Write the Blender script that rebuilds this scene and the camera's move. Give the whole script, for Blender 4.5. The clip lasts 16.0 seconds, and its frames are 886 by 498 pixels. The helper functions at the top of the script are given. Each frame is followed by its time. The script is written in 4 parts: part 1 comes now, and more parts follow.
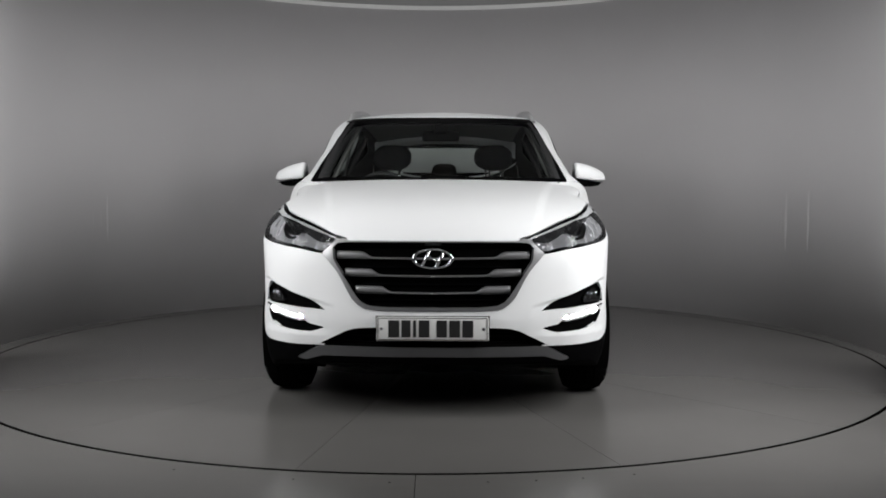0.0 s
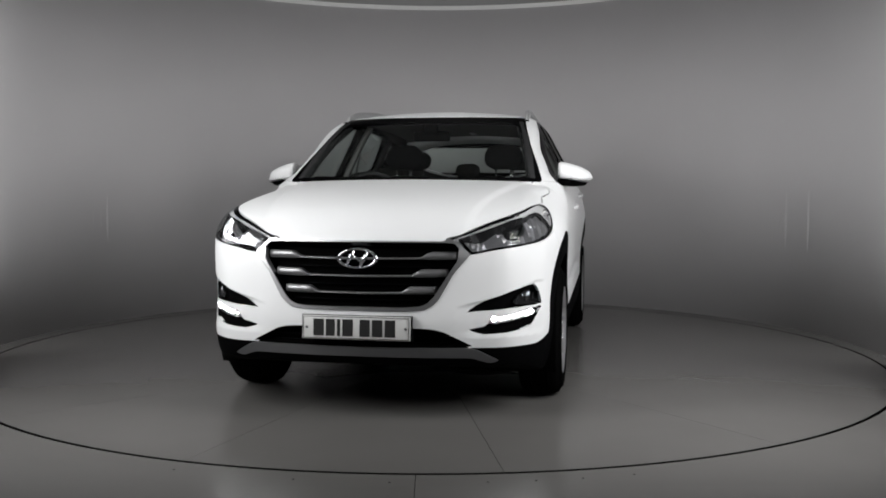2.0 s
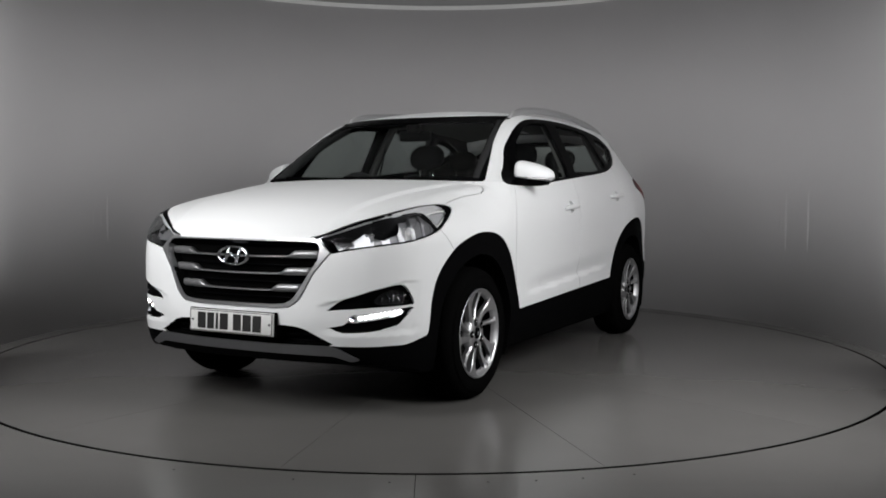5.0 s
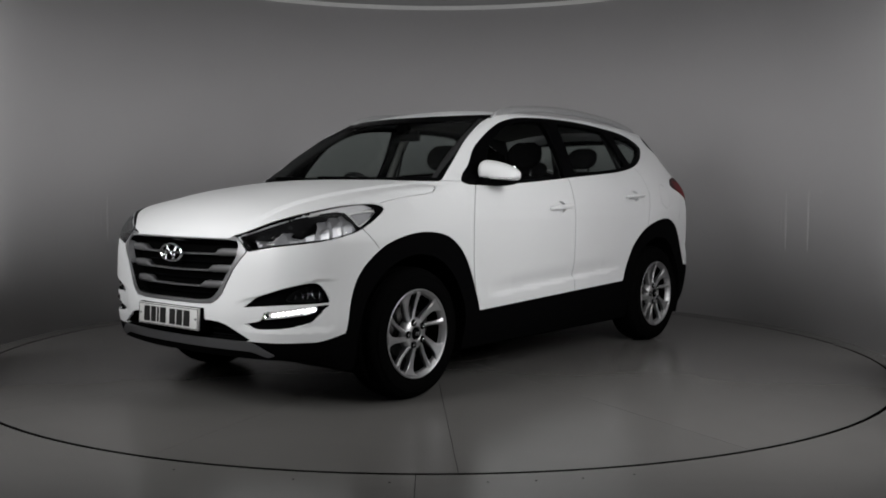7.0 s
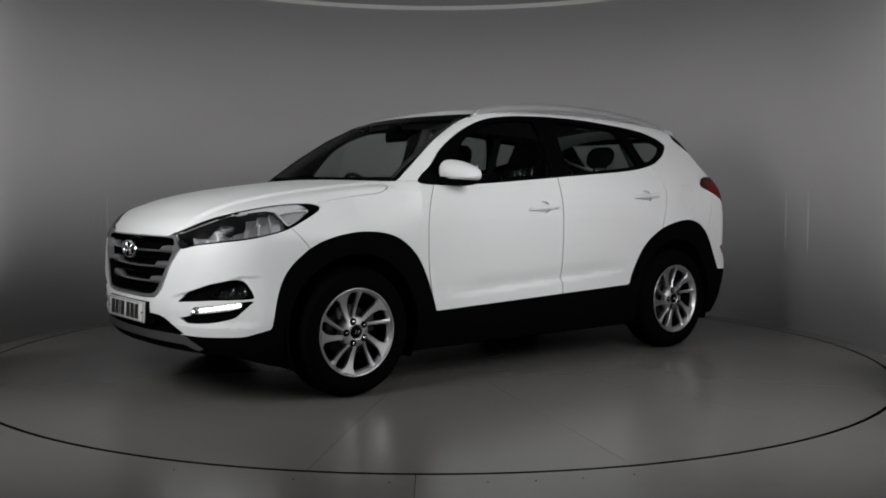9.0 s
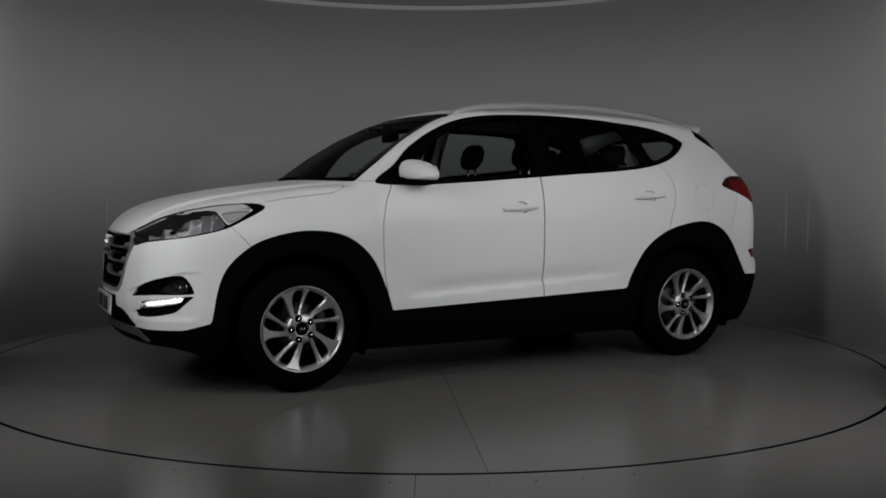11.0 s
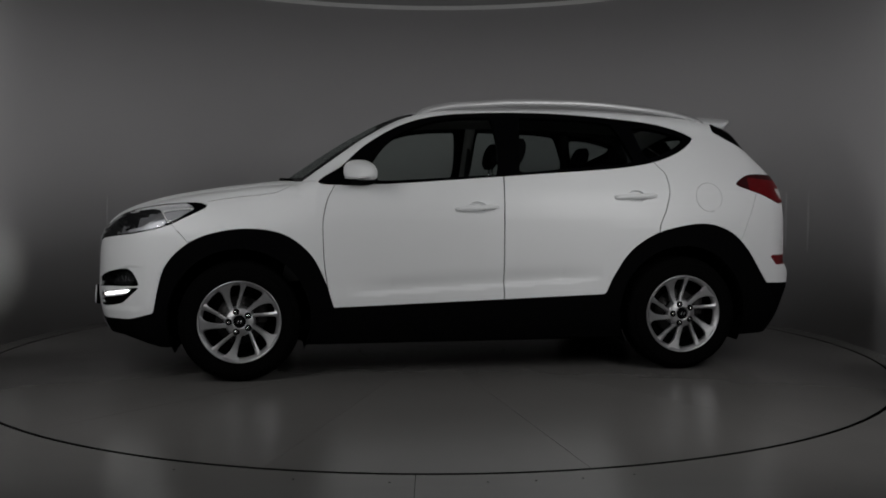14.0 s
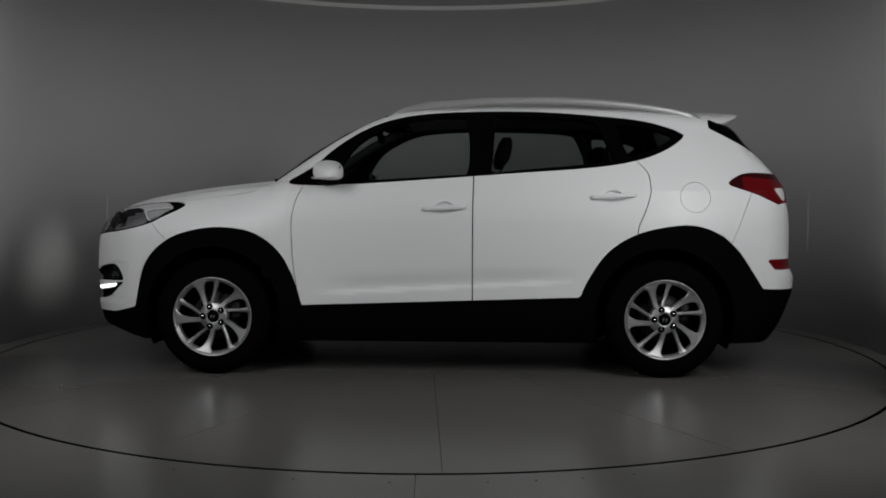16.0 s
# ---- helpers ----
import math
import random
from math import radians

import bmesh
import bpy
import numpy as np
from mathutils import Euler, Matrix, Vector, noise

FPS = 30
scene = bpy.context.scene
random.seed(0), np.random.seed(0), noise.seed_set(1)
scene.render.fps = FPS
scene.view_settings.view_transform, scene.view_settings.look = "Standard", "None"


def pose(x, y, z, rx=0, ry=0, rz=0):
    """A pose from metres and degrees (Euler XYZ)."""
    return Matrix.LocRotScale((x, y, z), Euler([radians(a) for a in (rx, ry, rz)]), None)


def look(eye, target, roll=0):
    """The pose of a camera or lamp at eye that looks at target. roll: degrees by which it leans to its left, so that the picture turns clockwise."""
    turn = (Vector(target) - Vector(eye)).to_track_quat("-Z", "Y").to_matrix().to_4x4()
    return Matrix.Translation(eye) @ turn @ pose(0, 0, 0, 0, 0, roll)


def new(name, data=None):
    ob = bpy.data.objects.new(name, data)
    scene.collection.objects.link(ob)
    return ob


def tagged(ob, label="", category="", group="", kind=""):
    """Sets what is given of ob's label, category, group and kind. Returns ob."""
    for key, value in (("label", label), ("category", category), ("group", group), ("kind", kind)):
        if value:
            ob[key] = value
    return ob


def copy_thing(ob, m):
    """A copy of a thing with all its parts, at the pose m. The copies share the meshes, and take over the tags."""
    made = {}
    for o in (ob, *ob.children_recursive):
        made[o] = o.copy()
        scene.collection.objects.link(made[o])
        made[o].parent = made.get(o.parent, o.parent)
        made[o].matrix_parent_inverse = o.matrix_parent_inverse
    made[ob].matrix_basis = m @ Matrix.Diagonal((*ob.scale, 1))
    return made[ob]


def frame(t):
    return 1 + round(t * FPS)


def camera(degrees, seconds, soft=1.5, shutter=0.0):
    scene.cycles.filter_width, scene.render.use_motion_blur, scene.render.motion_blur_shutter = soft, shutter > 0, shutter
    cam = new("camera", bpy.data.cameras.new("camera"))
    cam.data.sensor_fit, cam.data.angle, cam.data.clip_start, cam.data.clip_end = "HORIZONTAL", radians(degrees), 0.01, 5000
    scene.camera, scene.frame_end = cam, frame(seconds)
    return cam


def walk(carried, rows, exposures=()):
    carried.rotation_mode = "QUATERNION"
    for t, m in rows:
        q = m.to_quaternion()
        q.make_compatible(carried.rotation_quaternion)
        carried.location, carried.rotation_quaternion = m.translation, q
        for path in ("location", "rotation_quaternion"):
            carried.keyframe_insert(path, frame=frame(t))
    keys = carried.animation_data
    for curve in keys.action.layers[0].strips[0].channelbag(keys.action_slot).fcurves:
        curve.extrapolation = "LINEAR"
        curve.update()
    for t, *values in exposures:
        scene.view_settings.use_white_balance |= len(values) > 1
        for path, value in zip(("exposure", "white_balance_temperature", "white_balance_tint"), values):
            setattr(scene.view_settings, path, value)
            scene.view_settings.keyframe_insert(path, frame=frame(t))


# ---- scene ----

# ---- camera: it stands still on a stand before the turntable ----
EYE = Vector((0.0, -6.535, 1.085))
PAN, TILT = radians(0.6565), radians(-3.364)
AIM = EYE + Vector((math.sin(PAN) * math.cos(TILT), math.cos(PAN) * math.cos(TILT), math.sin(TILT)))
cam = camera(50.014, 16.0, soft=1.8)
STILL = look(EYE, AIM, 0.131)
walk(cam, [(0, STILL), (16, STILL)],
     exposures=[(0, 0.06), (4.2, 0.0), (6.4, -0.44), (9.2, -0.58), (11.3, -1.3), (12.5, -1.53), (14.5, -1.5), (16, -1.3)])

# ---- world and lamps ----
RING_WATTS, FRONT_WATTS, SIDE_WATTS, STRIP_WATTS = 7.5, 8, 30, 11
world = bpy.data.worlds.new("world")
scene.world = world
world.use_nodes = True
world.node_tree.nodes["Background"].inputs[0].default_value = (0.8, 0.9, 1.0, 1)
world.node_tree.nodes["Background"].inputs[1].default_value = 0.0


def area_lamp(name, eye, target, width, height, watts, color=(1, 1, 1), spread=180):
    data = bpy.data.lights.new(name, "AREA")
    data.shape, data.size, data.size_y, data.energy, data.color = "RECTANGLE", width, height, watts, color
    data.spread = radians(spread)
    ob = new(name, data)
    ob.matrix_world = look(eye, target)
    return ob


# ---- materials ----
def material(name, color, rough=0.5, metal=0.0, coat=0.0, vary=0.0, scale=8.0, bump=0.0, bump_scale=60.0, coat_rough=0.05, spec=0.5, detail=6.0):
    m = bpy.data.materials.new(name)
    m.use_nodes = True
    nodes, links = m.node_tree.nodes, m.node_tree.links
    b = nodes["Principled BSDF"]
    b.inputs["Base Color"].default_value = (*color, 1)
    b.inputs["Roughness"].default_value = rough
    b.inputs["Metallic"].default_value = metal
    b.inputs["Coat Weight"].default_value = coat
    b.inputs["Coat Roughness"].default_value = coat_rough
    b.inputs["Specular IOR Level"].default_value = spec
    if spec < 0.1:
        b.inputs["IOR"].default_value = 1.12
    where = nodes.new("ShaderNodeTexCoord")
    if vary:
        big = nodes.new("ShaderNodeTexNoise")
        big.inputs["Scale"].default_value, big.inputs["Detail"].default_value = scale, detail
        links.new(where.outputs["Object"], big.inputs["Vector"])
        mix = nodes.new("ShaderNodeMix")
        mix.data_type = "RGBA"
        mix.inputs[6].default_value = (*[c * (1 - vary) for c in color], 1)
        mix.inputs[7].default_value = (*[min(1, c * (1 + vary)) for c in color], 1)
        links.new(big.outputs["Fac"], mix.inputs[0])
        links.new(mix.outputs[2], b.inputs["Base Color"])
        span = nodes.new("ShaderNodeMapRange")
        span.inputs["To Min"].default_value, span.inputs["To Max"].default_value = rough * 0.8, min(1, rough * 1.25)
        links.new(big.outputs["Fac"], span.inputs["Value"])
        links.new(span.outputs[0], b.inputs["Roughness"])
    if bump:
        grain = nodes.new("ShaderNodeTexNoise")
        grain.inputs["Scale"].default_value, grain.inputs["Detail"].default_value = bump_scale, 4
        links.new(where.outputs["Object"], grain.inputs["Vector"])
        relief = nodes.new("ShaderNodeBump")
        relief.inputs["Strength"].default_value, relief.inputs["Distance"].default_value = bump, 0.002
        links.new(grain.outputs["Fac"], relief.inputs["Height"])
        links.new(relief.outputs["Normal"], b.inputs["Normal"])
    return m


def glass(name, tint, gloss=1.0):
    """A thin pane: it lets light through, and mirrors by its angle."""
    m = bpy.data.materials.new(name)
    m.use_nodes = True
    nodes, links = m.node_tree.nodes, m.node_tree.links
    nodes.remove(nodes["Principled BSDF"])
    clear, mirror, mix = nodes.new("ShaderNodeBsdfTransparent"), nodes.new("ShaderNodeBsdfGlossy"), nodes.new("ShaderNodeMixShader")
    clear.inputs[0].default_value = (*tint, 1)
    mirror.inputs["Roughness"].default_value = 0.02
    fres = nodes.new("ShaderNodeFresnel")
    fres.inputs[0].default_value = 1.45
    part_of = nodes.new("ShaderNodeMath")
    part_of.operation = "MULTIPLY"
    part_of.inputs[1].default_value = gloss
    links.new(fres.outputs[0], part_of.inputs[0])
    links.new(part_of.outputs[0], mix.inputs[0])
    links.new(clear.outputs[0], mix.inputs[1])
    links.new(mirror.outputs[0], mix.inputs[2])
    links.new(mix.outputs[0], nodes["Material Output"].inputs[0])
    return m


def glowing(name, color, strength):
    m = material(name, color, 0.3)
    b = m.node_tree.nodes["Principled BSDF"]
    b.inputs["Emission Color"].default_value = (*color, 1)
    b.inputs["Emission Strength"].default_value = strength
    return m


PAINT = material("white_paint", (0.80, 0.807, 0.815), 0.45, coat=0.2, vary=0.012, scale=3, coat_rough=0.28, spec=0.35)
PLASTIC = material("black_plastic", (0.0025, 0.0025, 0.0027), 0.6, vary=0.25, scale=30, bump=0.25, bump_scale=400, spec=0.09)
GLOSSBLACK = material("gloss_black", (0.002, 0.002, 0.0023), 0.2, vary=0.1, spec=0.09)
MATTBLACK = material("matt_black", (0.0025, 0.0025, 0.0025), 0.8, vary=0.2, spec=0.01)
SILVER = material("satin_silver", (0.42, 0.42, 0.43), 0.32, metal=0.85, vary=0.08, scale=20)
RAIL = material("rail_silver", (0.42, 0.42, 0.425), 0.4, metal=0.5, vary=0.06, scale=20)
DARKSILVER = material("grey_silver", (0.11, 0.11, 0.115), 0.42, metal=0.4, vary=0.1, scale=20)
BARS = material("bar_silver", (0.21, 0.21, 0.215), 0.36, metal=0.6, vary=0.08, scale=20)
CHROME = material("chrome", (0.75, 0.76, 0.78), 0.08, metal=1.0)
RIM = material("silver_alloy", (0.52, 0.52, 0.53), 0.4, metal=0.95, vary=0.05, scale=40)
RUBBER = material("tyre_rubber", (0.003, 0.003, 0.003), 0.85, vary=0.25, scale=25, bump=0.3, bump_scale=150, spec=0.02)
IRON = material("brake_iron", (0.03, 0.028, 0.028), 0.5, metal=0.6, vary=0.3, scale=30)
CLOTH = material("dark_cloth", (0.006, 0.006, 0.0065), 0.95, vary=0.3, scale=60, bump=0.4, bump_scale=600, spec=0.09)
TRIM = material("interior_trim", (0.022, 0.022, 0.023), 0.7, vary=0.2, scale=20, bump=0.2, bump_scale=300, spec=0.15)
GREYTRIM = material("grey_headlining", (0.16, 0.16, 0.155), 0.9, vary=0.1, scale=30)
PANE = glass("window_glass", (0.66, 0.7, 0.68), 0.17)
DARKPANE = glass("tinted_glass", (0.55, 0.59, 0.58), 0.22)
LENS = glass("lamp_lens", (0.92, 0.93, 0.94), 0.4)
RED = material("red_lens", (0.13, 0.003, 0.005), 0.4, vary=0.35, scale=14, spec=0.12)
DEEPRED = material("dark_red_lens", (0.03, 0.002, 0.003), 0.4, vary=0.2, scale=14, spec=0.12)
CLEARLENS = material("clear_white_lens", (0.75, 0.75, 0.74), 0.15, coat=0.8)
PLATE = material("plate_white", (0.62, 0.62, 0.61), 0.35, vary=0.03, scale=20)
INK = material("plate_black", (0.012, 0.012, 0.012), 0.45)
LED = glowing("led_white", (1.0, 1.0, 1.0), 10.0)
# added emitter, far brighter than the leds, only for the wall spot
ADDED_BEAM = glowing("added_beam_white", (0.95, 1.0, 0.96), 6500.0)
AMBERDIM = material("indicator_lens", (0.4, 0.4, 0.41), 0.2, coat=0.6)
DARKBOWL = material("dark_bowl", (0.02, 0.02, 0.021), 0.25, vary=0.3, scale=25, spec=0.25)
DISH = material("lamp_dish", (0.62, 0.62, 0.63), 0.3, metal=0.9, vary=0.12, scale=40, bump=0.2, bump_scale=120)
BROW = material("brow_silver", (0.6, 0.6, 0.61), 0.35, metal=0.25, vary=0.05, scale=30)
EYEGLASS = material("projector_glass", (0.45, 0.45, 0.46), 0.18, metal=0.6, coat=0.6)
LAMPBOWL = material("lamp_bowl", (0.32, 0.32, 0.33), 0.36, metal=0.8, vary=0.2, scale=40, bump=0.2, bump_scale=45)
WALL = material("grey_wall_paint", (0.552, 0.542, 0.549), 0.55, vary=0.035, scale=1.3, bump=0.06, bump_scale=25)
FLOOR = material("grey_floor_paint", (0.146, 0.141, 0.136), 0.25, vary=0.07, scale=1.6, detail=3.0)
RING = material("grey_floor_ring", (0.146, 0.141, 0.136), 0.25, vary=0.07, scale=1.6, detail=3.0)


def scatter(m):
    """Shift a material's texture from object to object."""
    nodes, links = m.node_tree.nodes, m.node_tree.links
    info, far, shift = nodes.new("ShaderNodeObjectInfo"), nodes.new("ShaderNodeVectorMath"), nodes.new("ShaderNodeVectorMath")
    far.operation, far.inputs[1].default_value = "MULTIPLY_ADD", (31.0, 17.0, 23.0)
    far.inputs[2].default_value = (0.37, 1.71, 0.613)
    links.new(info.outputs["Random"], far.inputs[0])
    where = next(n for n in nodes if n.bl_idname == "ShaderNodeTexCoord")
    links.new(where.outputs["Object"], shift.inputs[0])
    links.new(far.outputs[0], shift.inputs[1])
    for n in nodes:
        if n.bl_idname == "ShaderNodeTexNoise":
            links.new(shift.outputs[0], n.inputs["Vector"])


scatter(FLOOR)
scatter(RING)
# the floor paint is evenly glossy: only its colour varies
for m in (FLOOR, RING):
    gloss = m.node_tree.nodes["Principled BSDF"].inputs["Roughness"]
    m.node_tree.links.remove(gloss.links[0])
    gloss.default_value = 0.25
STEEL = material("dark_gap", (0.008, 0.008, 0.008), 0.8, spec=0.1)
WHITETRIM = material("white_trim", (0.75, 0.75, 0.74), 0.5, vary=0.03)
BAND = material("band_paint", (0.3, 0.3, 0.3), 0.7, vary=0.06, scale=2)
BAY = material("dark_bay_paint", (0.05, 0.05, 0.052), 0.8, vary=0.1, scale=2)
CEIL = material("ceiling_paint", (0.06, 0.06, 0.06), 0.8, vary=0.03, scale=2)


# ---- mesh helpers ----
def part(name, bm, mat, parent=None, label=""):
    """One mesh object from a bmesh or a mesh, under a thing or a part."""
    if isinstance(bm, bmesh.types.BMesh):
        me = bpy.data.meshes.new(name)
        bm.to_mesh(me)
        bm.free()
    else:
        me = bm
    if not me.materials:
        me.materials.append(mat)
    ob = new(name, me)
    ob.parent = parent
    return tagged(ob, label)


def empty(name, m=None):
    ob = new(name)
    ob.empty_display_size = 0.1
    if m:
        ob.matrix_basis = m
    return ob


def shade(bm, smooth=True):
    for f in bm.faces:
        f.smooth = smooth
    return bm


def box(size, at=(0, 0, 0), bevel=0.0, m=None, segments=2):
    bm = bmesh.new()
    bmesh.ops.create_cube(bm, size=1, matrix=Matrix.Translation(at) @ (m or Matrix()) @ Matrix.Diagonal((*size, 1)))
    if bevel:
        bmesh.ops.bevel(bm, geom=bm.edges[:], offset=bevel, segments=segments, affect="EDGES", profile=0.5)
    return shade(bm, bool(bevel))


def lathe(profile, n, m=None, sweep=2 * math.pi, start=0.0):
    """Turn (radius, height) round z."""
    bm = bmesh.new()
    whole = abs(sweep - 2 * math.pi) < 1e-6
    rings = []
    for i in range(n if whole else n + 1):
        a = start + sweep * i / n
        rings.append([bm.verts.new((r * math.cos(a), r * math.sin(a), h)) for r, h in profile])
    for i in range(n):
        a, b = rings[i], rings[(i + 1) % len(rings)]
        for j in range(len(profile) - 1):
            bm.faces.new((a[j], b[j], b[j + 1], a[j + 1]))
    bmesh.ops.remove_doubles(bm, verts=bm.verts[:], dist=1e-6)
    if m:
        bm.transform(m)
    return shade(bm)


def loft(sections, closed=True, caps=True):
    """A skin through rings of points."""
    bm = bmesh.new()
    rows = [[bm.verts.new(p) for p in s] for s in sections]
    for a, b in zip(rows, rows[1:]):
        n = len(a)
        for j in range(n if closed else n - 1):
            bm.faces.new((a[j], a[(j + 1) % n], b[(j + 1) % n], b[j]))
    if caps and closed:
        bm.faces.new(rows[0][::-1])
        bm.faces.new(rows[-1])
    bmesh.ops.recalc_face_normals(bm, faces=bm.faces[:])
    return shade(bm)


def tube(points, radius, n=10, flat=1.0):
    """A round bar along a polyline."""
    pts = [Vector(p) for p in points]
    rows = []
    for i, p in enumerate(pts):
        d = (pts[min(i + 1, len(pts) - 1)] - pts[max(i - 1, 0)]).normalized()
        side = d.cross(Vector((0, 0, 1)))
        side = side.normalized() if side.length > 1e-3 else Vector((0, 1, 0))
        up = side.cross(d)
        rows.append([p + radius * (math.cos(a) * side + flat * math.sin(a) * up) for a in [2 * math.pi * k / n for k in range(n)]])
    return loft(rows)


def joined(*many):
    out = bmesh.new()
    for bm in many:
        me = bpy.data.meshes.new("tmp")
        bm.to_mesh(me)
        bm.free()
        out.from_mesh(me)
        bpy.data.meshes.remove(me)
    return out


def slab(points, z0, z1, bevel=0.0):
    """A flat plate: an outline in x, y between two heights."""
    bm = bmesh.new()
    f = bm.faces.new([bm.verts.new((x, y, z0)) for x, y in points])
    r = bmesh.ops.extrude_face_region(bm, geom=[f])
    for v in r["geom"]:
        if isinstance(v, bmesh.types.BMVert):
            v.co.z = z1
    bmesh.ops.recalc_face_normals(bm, faces=bm.faces[:])
    if bevel:
        bmesh.ops.bevel(bm, geom=[e for e in bm.edges if abs(e.verts[0].co.z - z1) < 1e-6 and abs(e.verts[1].co.z - z1) < 1e-6],
                        offset=bevel, segments=2, affect="EDGES")
    return bm


# ---- the studio: a round grey cyclorama, open towards the camera ----
TABLE_R, WALL_R, WALL_Y, WALL_H = 2.925, 3.057, 0.084, 2.922


def arc(r, a0, a1, n, cy=WALL_Y):
    return [(r * math.cos(a0 + (a1 - a0) * i / n), cy + r * math.sin(a0 + (a1 - a0) * i / n)) for i in range(n + 1)]


def build_studio():
    # curved wall with its vertical panel joints, thickness outward
    open_half = radians(50)
    a0, a1 = -math.pi / 2 + open_half, 1.5 * math.pi - open_half
    inner, outer = arc(WALL_R, a0, a1, 160), arc(WALL_R + 0.1, a0, a1, 160)
    wall = tagged(part("wall_curved", shade(slab(inner + outer[::-1], 0, WALL_H)), WALL),
                  "matt grey curved studio wall behind the turntable", "wall", kind="structure")
    for p in wall.data.polygons:
        p.use_smooth = abs(p.normal.z) < 0.5 and len(p.vertices) == 4
    inner, outer = arc(WALL_R - 0.012, a0, a1, 160), arc(WALL_R + 0.1, a0, a1, 160)
    tagged(part("trim_wall_top", slab(inner + outer[::-1], WALL_H, WALL_H + 0.04), WHITETRIM),
           "white rim along the top of the curved wall", "trim", kind="structure")
    # faint folds in the wall covering
    for deg in (156.0, 154.4, 153.0, 22.7, 21.2, 20.2, 15.2, 16.0):
        a = radians(deg)
        x, y = (WALL_R - 0.001) * math.cos(a), WALL_Y + (WALL_R - 0.001) * math.sin(a)
        rows = []
        for k in range(9):
            h = 0.62 + 0.5 * k / 8
            w = 0.02 * math.sin(math.pi * k / 8) + 0.001
            d = 0.0001 * math.sin(math.pi * k / 8) + 0.0002
            t, nrm = Vector((-math.sin(a), math.cos(a), 0)), Vector((-math.cos(a), -math.sin(a), 0))
            rows.append([Vector((x, y, h)) + t * w * s + nrm * (d * (1 - s * s)) - nrm * 0.001 for s in (-1, -0.5, 0, 0.5, 1)])
        tagged(part("wall_fold", loft(rows, closed=False), WALL), "faint vertical crease in the grey wall covering", "trim", kind="structure")
    # side walls of the camera bay and the wall behind the camera
    ex, ey = inner[0]
    for s, name in ((1, "wall_bay_east"), (-1, "wall_bay_west")):
        tagged(part(name, box((0.1, 6.2, 3.4), (s * (abs(ex) + 0.06), ey - 3.1, 1.7)), BAY), "plain dark grey wall of the camera bay", "wall", kind="structure")
    tagged(part("wall_south", box((2 * abs(ex) + 0.3, 0.1, 3.4), (0, ey - 6.25, 1.7)), BAY), "plain dark grey wall behind the camera", "wall", kind="structure")
    tagged(part("ceiling", box((7.2, 11.4, 0.1), (0, -2.4, 3.45)), CEIL), "plain dark studio ceiling", "ceiling", kind="structure")
    # upper wall over the rim, up to the ceiling
    up_in, up_out = arc(WALL_R + 0.06, a0, a1, 120), arc(WALL_R + 0.1, a0, a1, 120)
    tagged(part("wall_upper", slab(up_in + up_out[::-1], WALL_H + 0.04, 3.4), BAND), "grey band between wall rim and ceiling", "wall", kind="structure")
    # floor round the table: a ring out to the wall, a threshold strip and the bay floor, cut by a joint
    gap, out, yb = 0.005, WALL_R + 0.12, -3.077
    floor = empty("floor")
    tagged(floor, "grey painted studio floor round the turntable", "floor", kind="structure")
    rear_in, rear_out = arc(TABLE_R + gap, 0, math.pi, 96, 0), arc(out, 0, math.pi, 96, 0)
    part("floor_ring", slab(rear_in + rear_out[::-1], -0.05, 0.0), RING, floor)
    west = arc(TABLE_R + gap, math.pi, 1.5 * math.pi - 0.0215, 60, 0)
    part("floor_sheet", slab(west + [(-0.0635, yb), (-3.3, yb), (-3.3, 0)], -0.05, 0.0), RING, floor)
    east = arc(TABLE_R + gap, 1.5 * math.pi - 0.0208, 2 * math.pi, 60, 0)
    part("floor_sheet", slab(east + [(3.3, 0), (3.3, yb), (-0.0615, yb)], -0.05, 0.0), RING, floor)
    # the bay floor lies a hair higher, from the threshold on
    for x0, x1 in ((-3.3, -0.0635), (-0.0615, 3.3)):
        part("bay_floor", slab([(x0, -9.2), (x1, -9.2), (x1, yb - 0.001), (x0, yb - 0.001)], -0.05, 0.003, 0.002), RING, floor)
    part("floor_base", box((6.9, 12, 0.05), (0, -3.0, -0.12)), STEEL, floor, "dark gap under the floor edge")
    # screw heads in the fixed ring
    for ang in (-109.5, -93.0, -86.0, -82.5, -79.0, -75.0, -100.0):
        a = radians(ang)
        part("screw", lathe([(0, 0.002), (0.0035, 0.002), (0.0045, 0.0005)], 10, Matrix.Translation((3.03 * math.cos(a), 3.03 * math.sin(a), 0))), STEEL, floor, "small dark screw head")


build_studio()

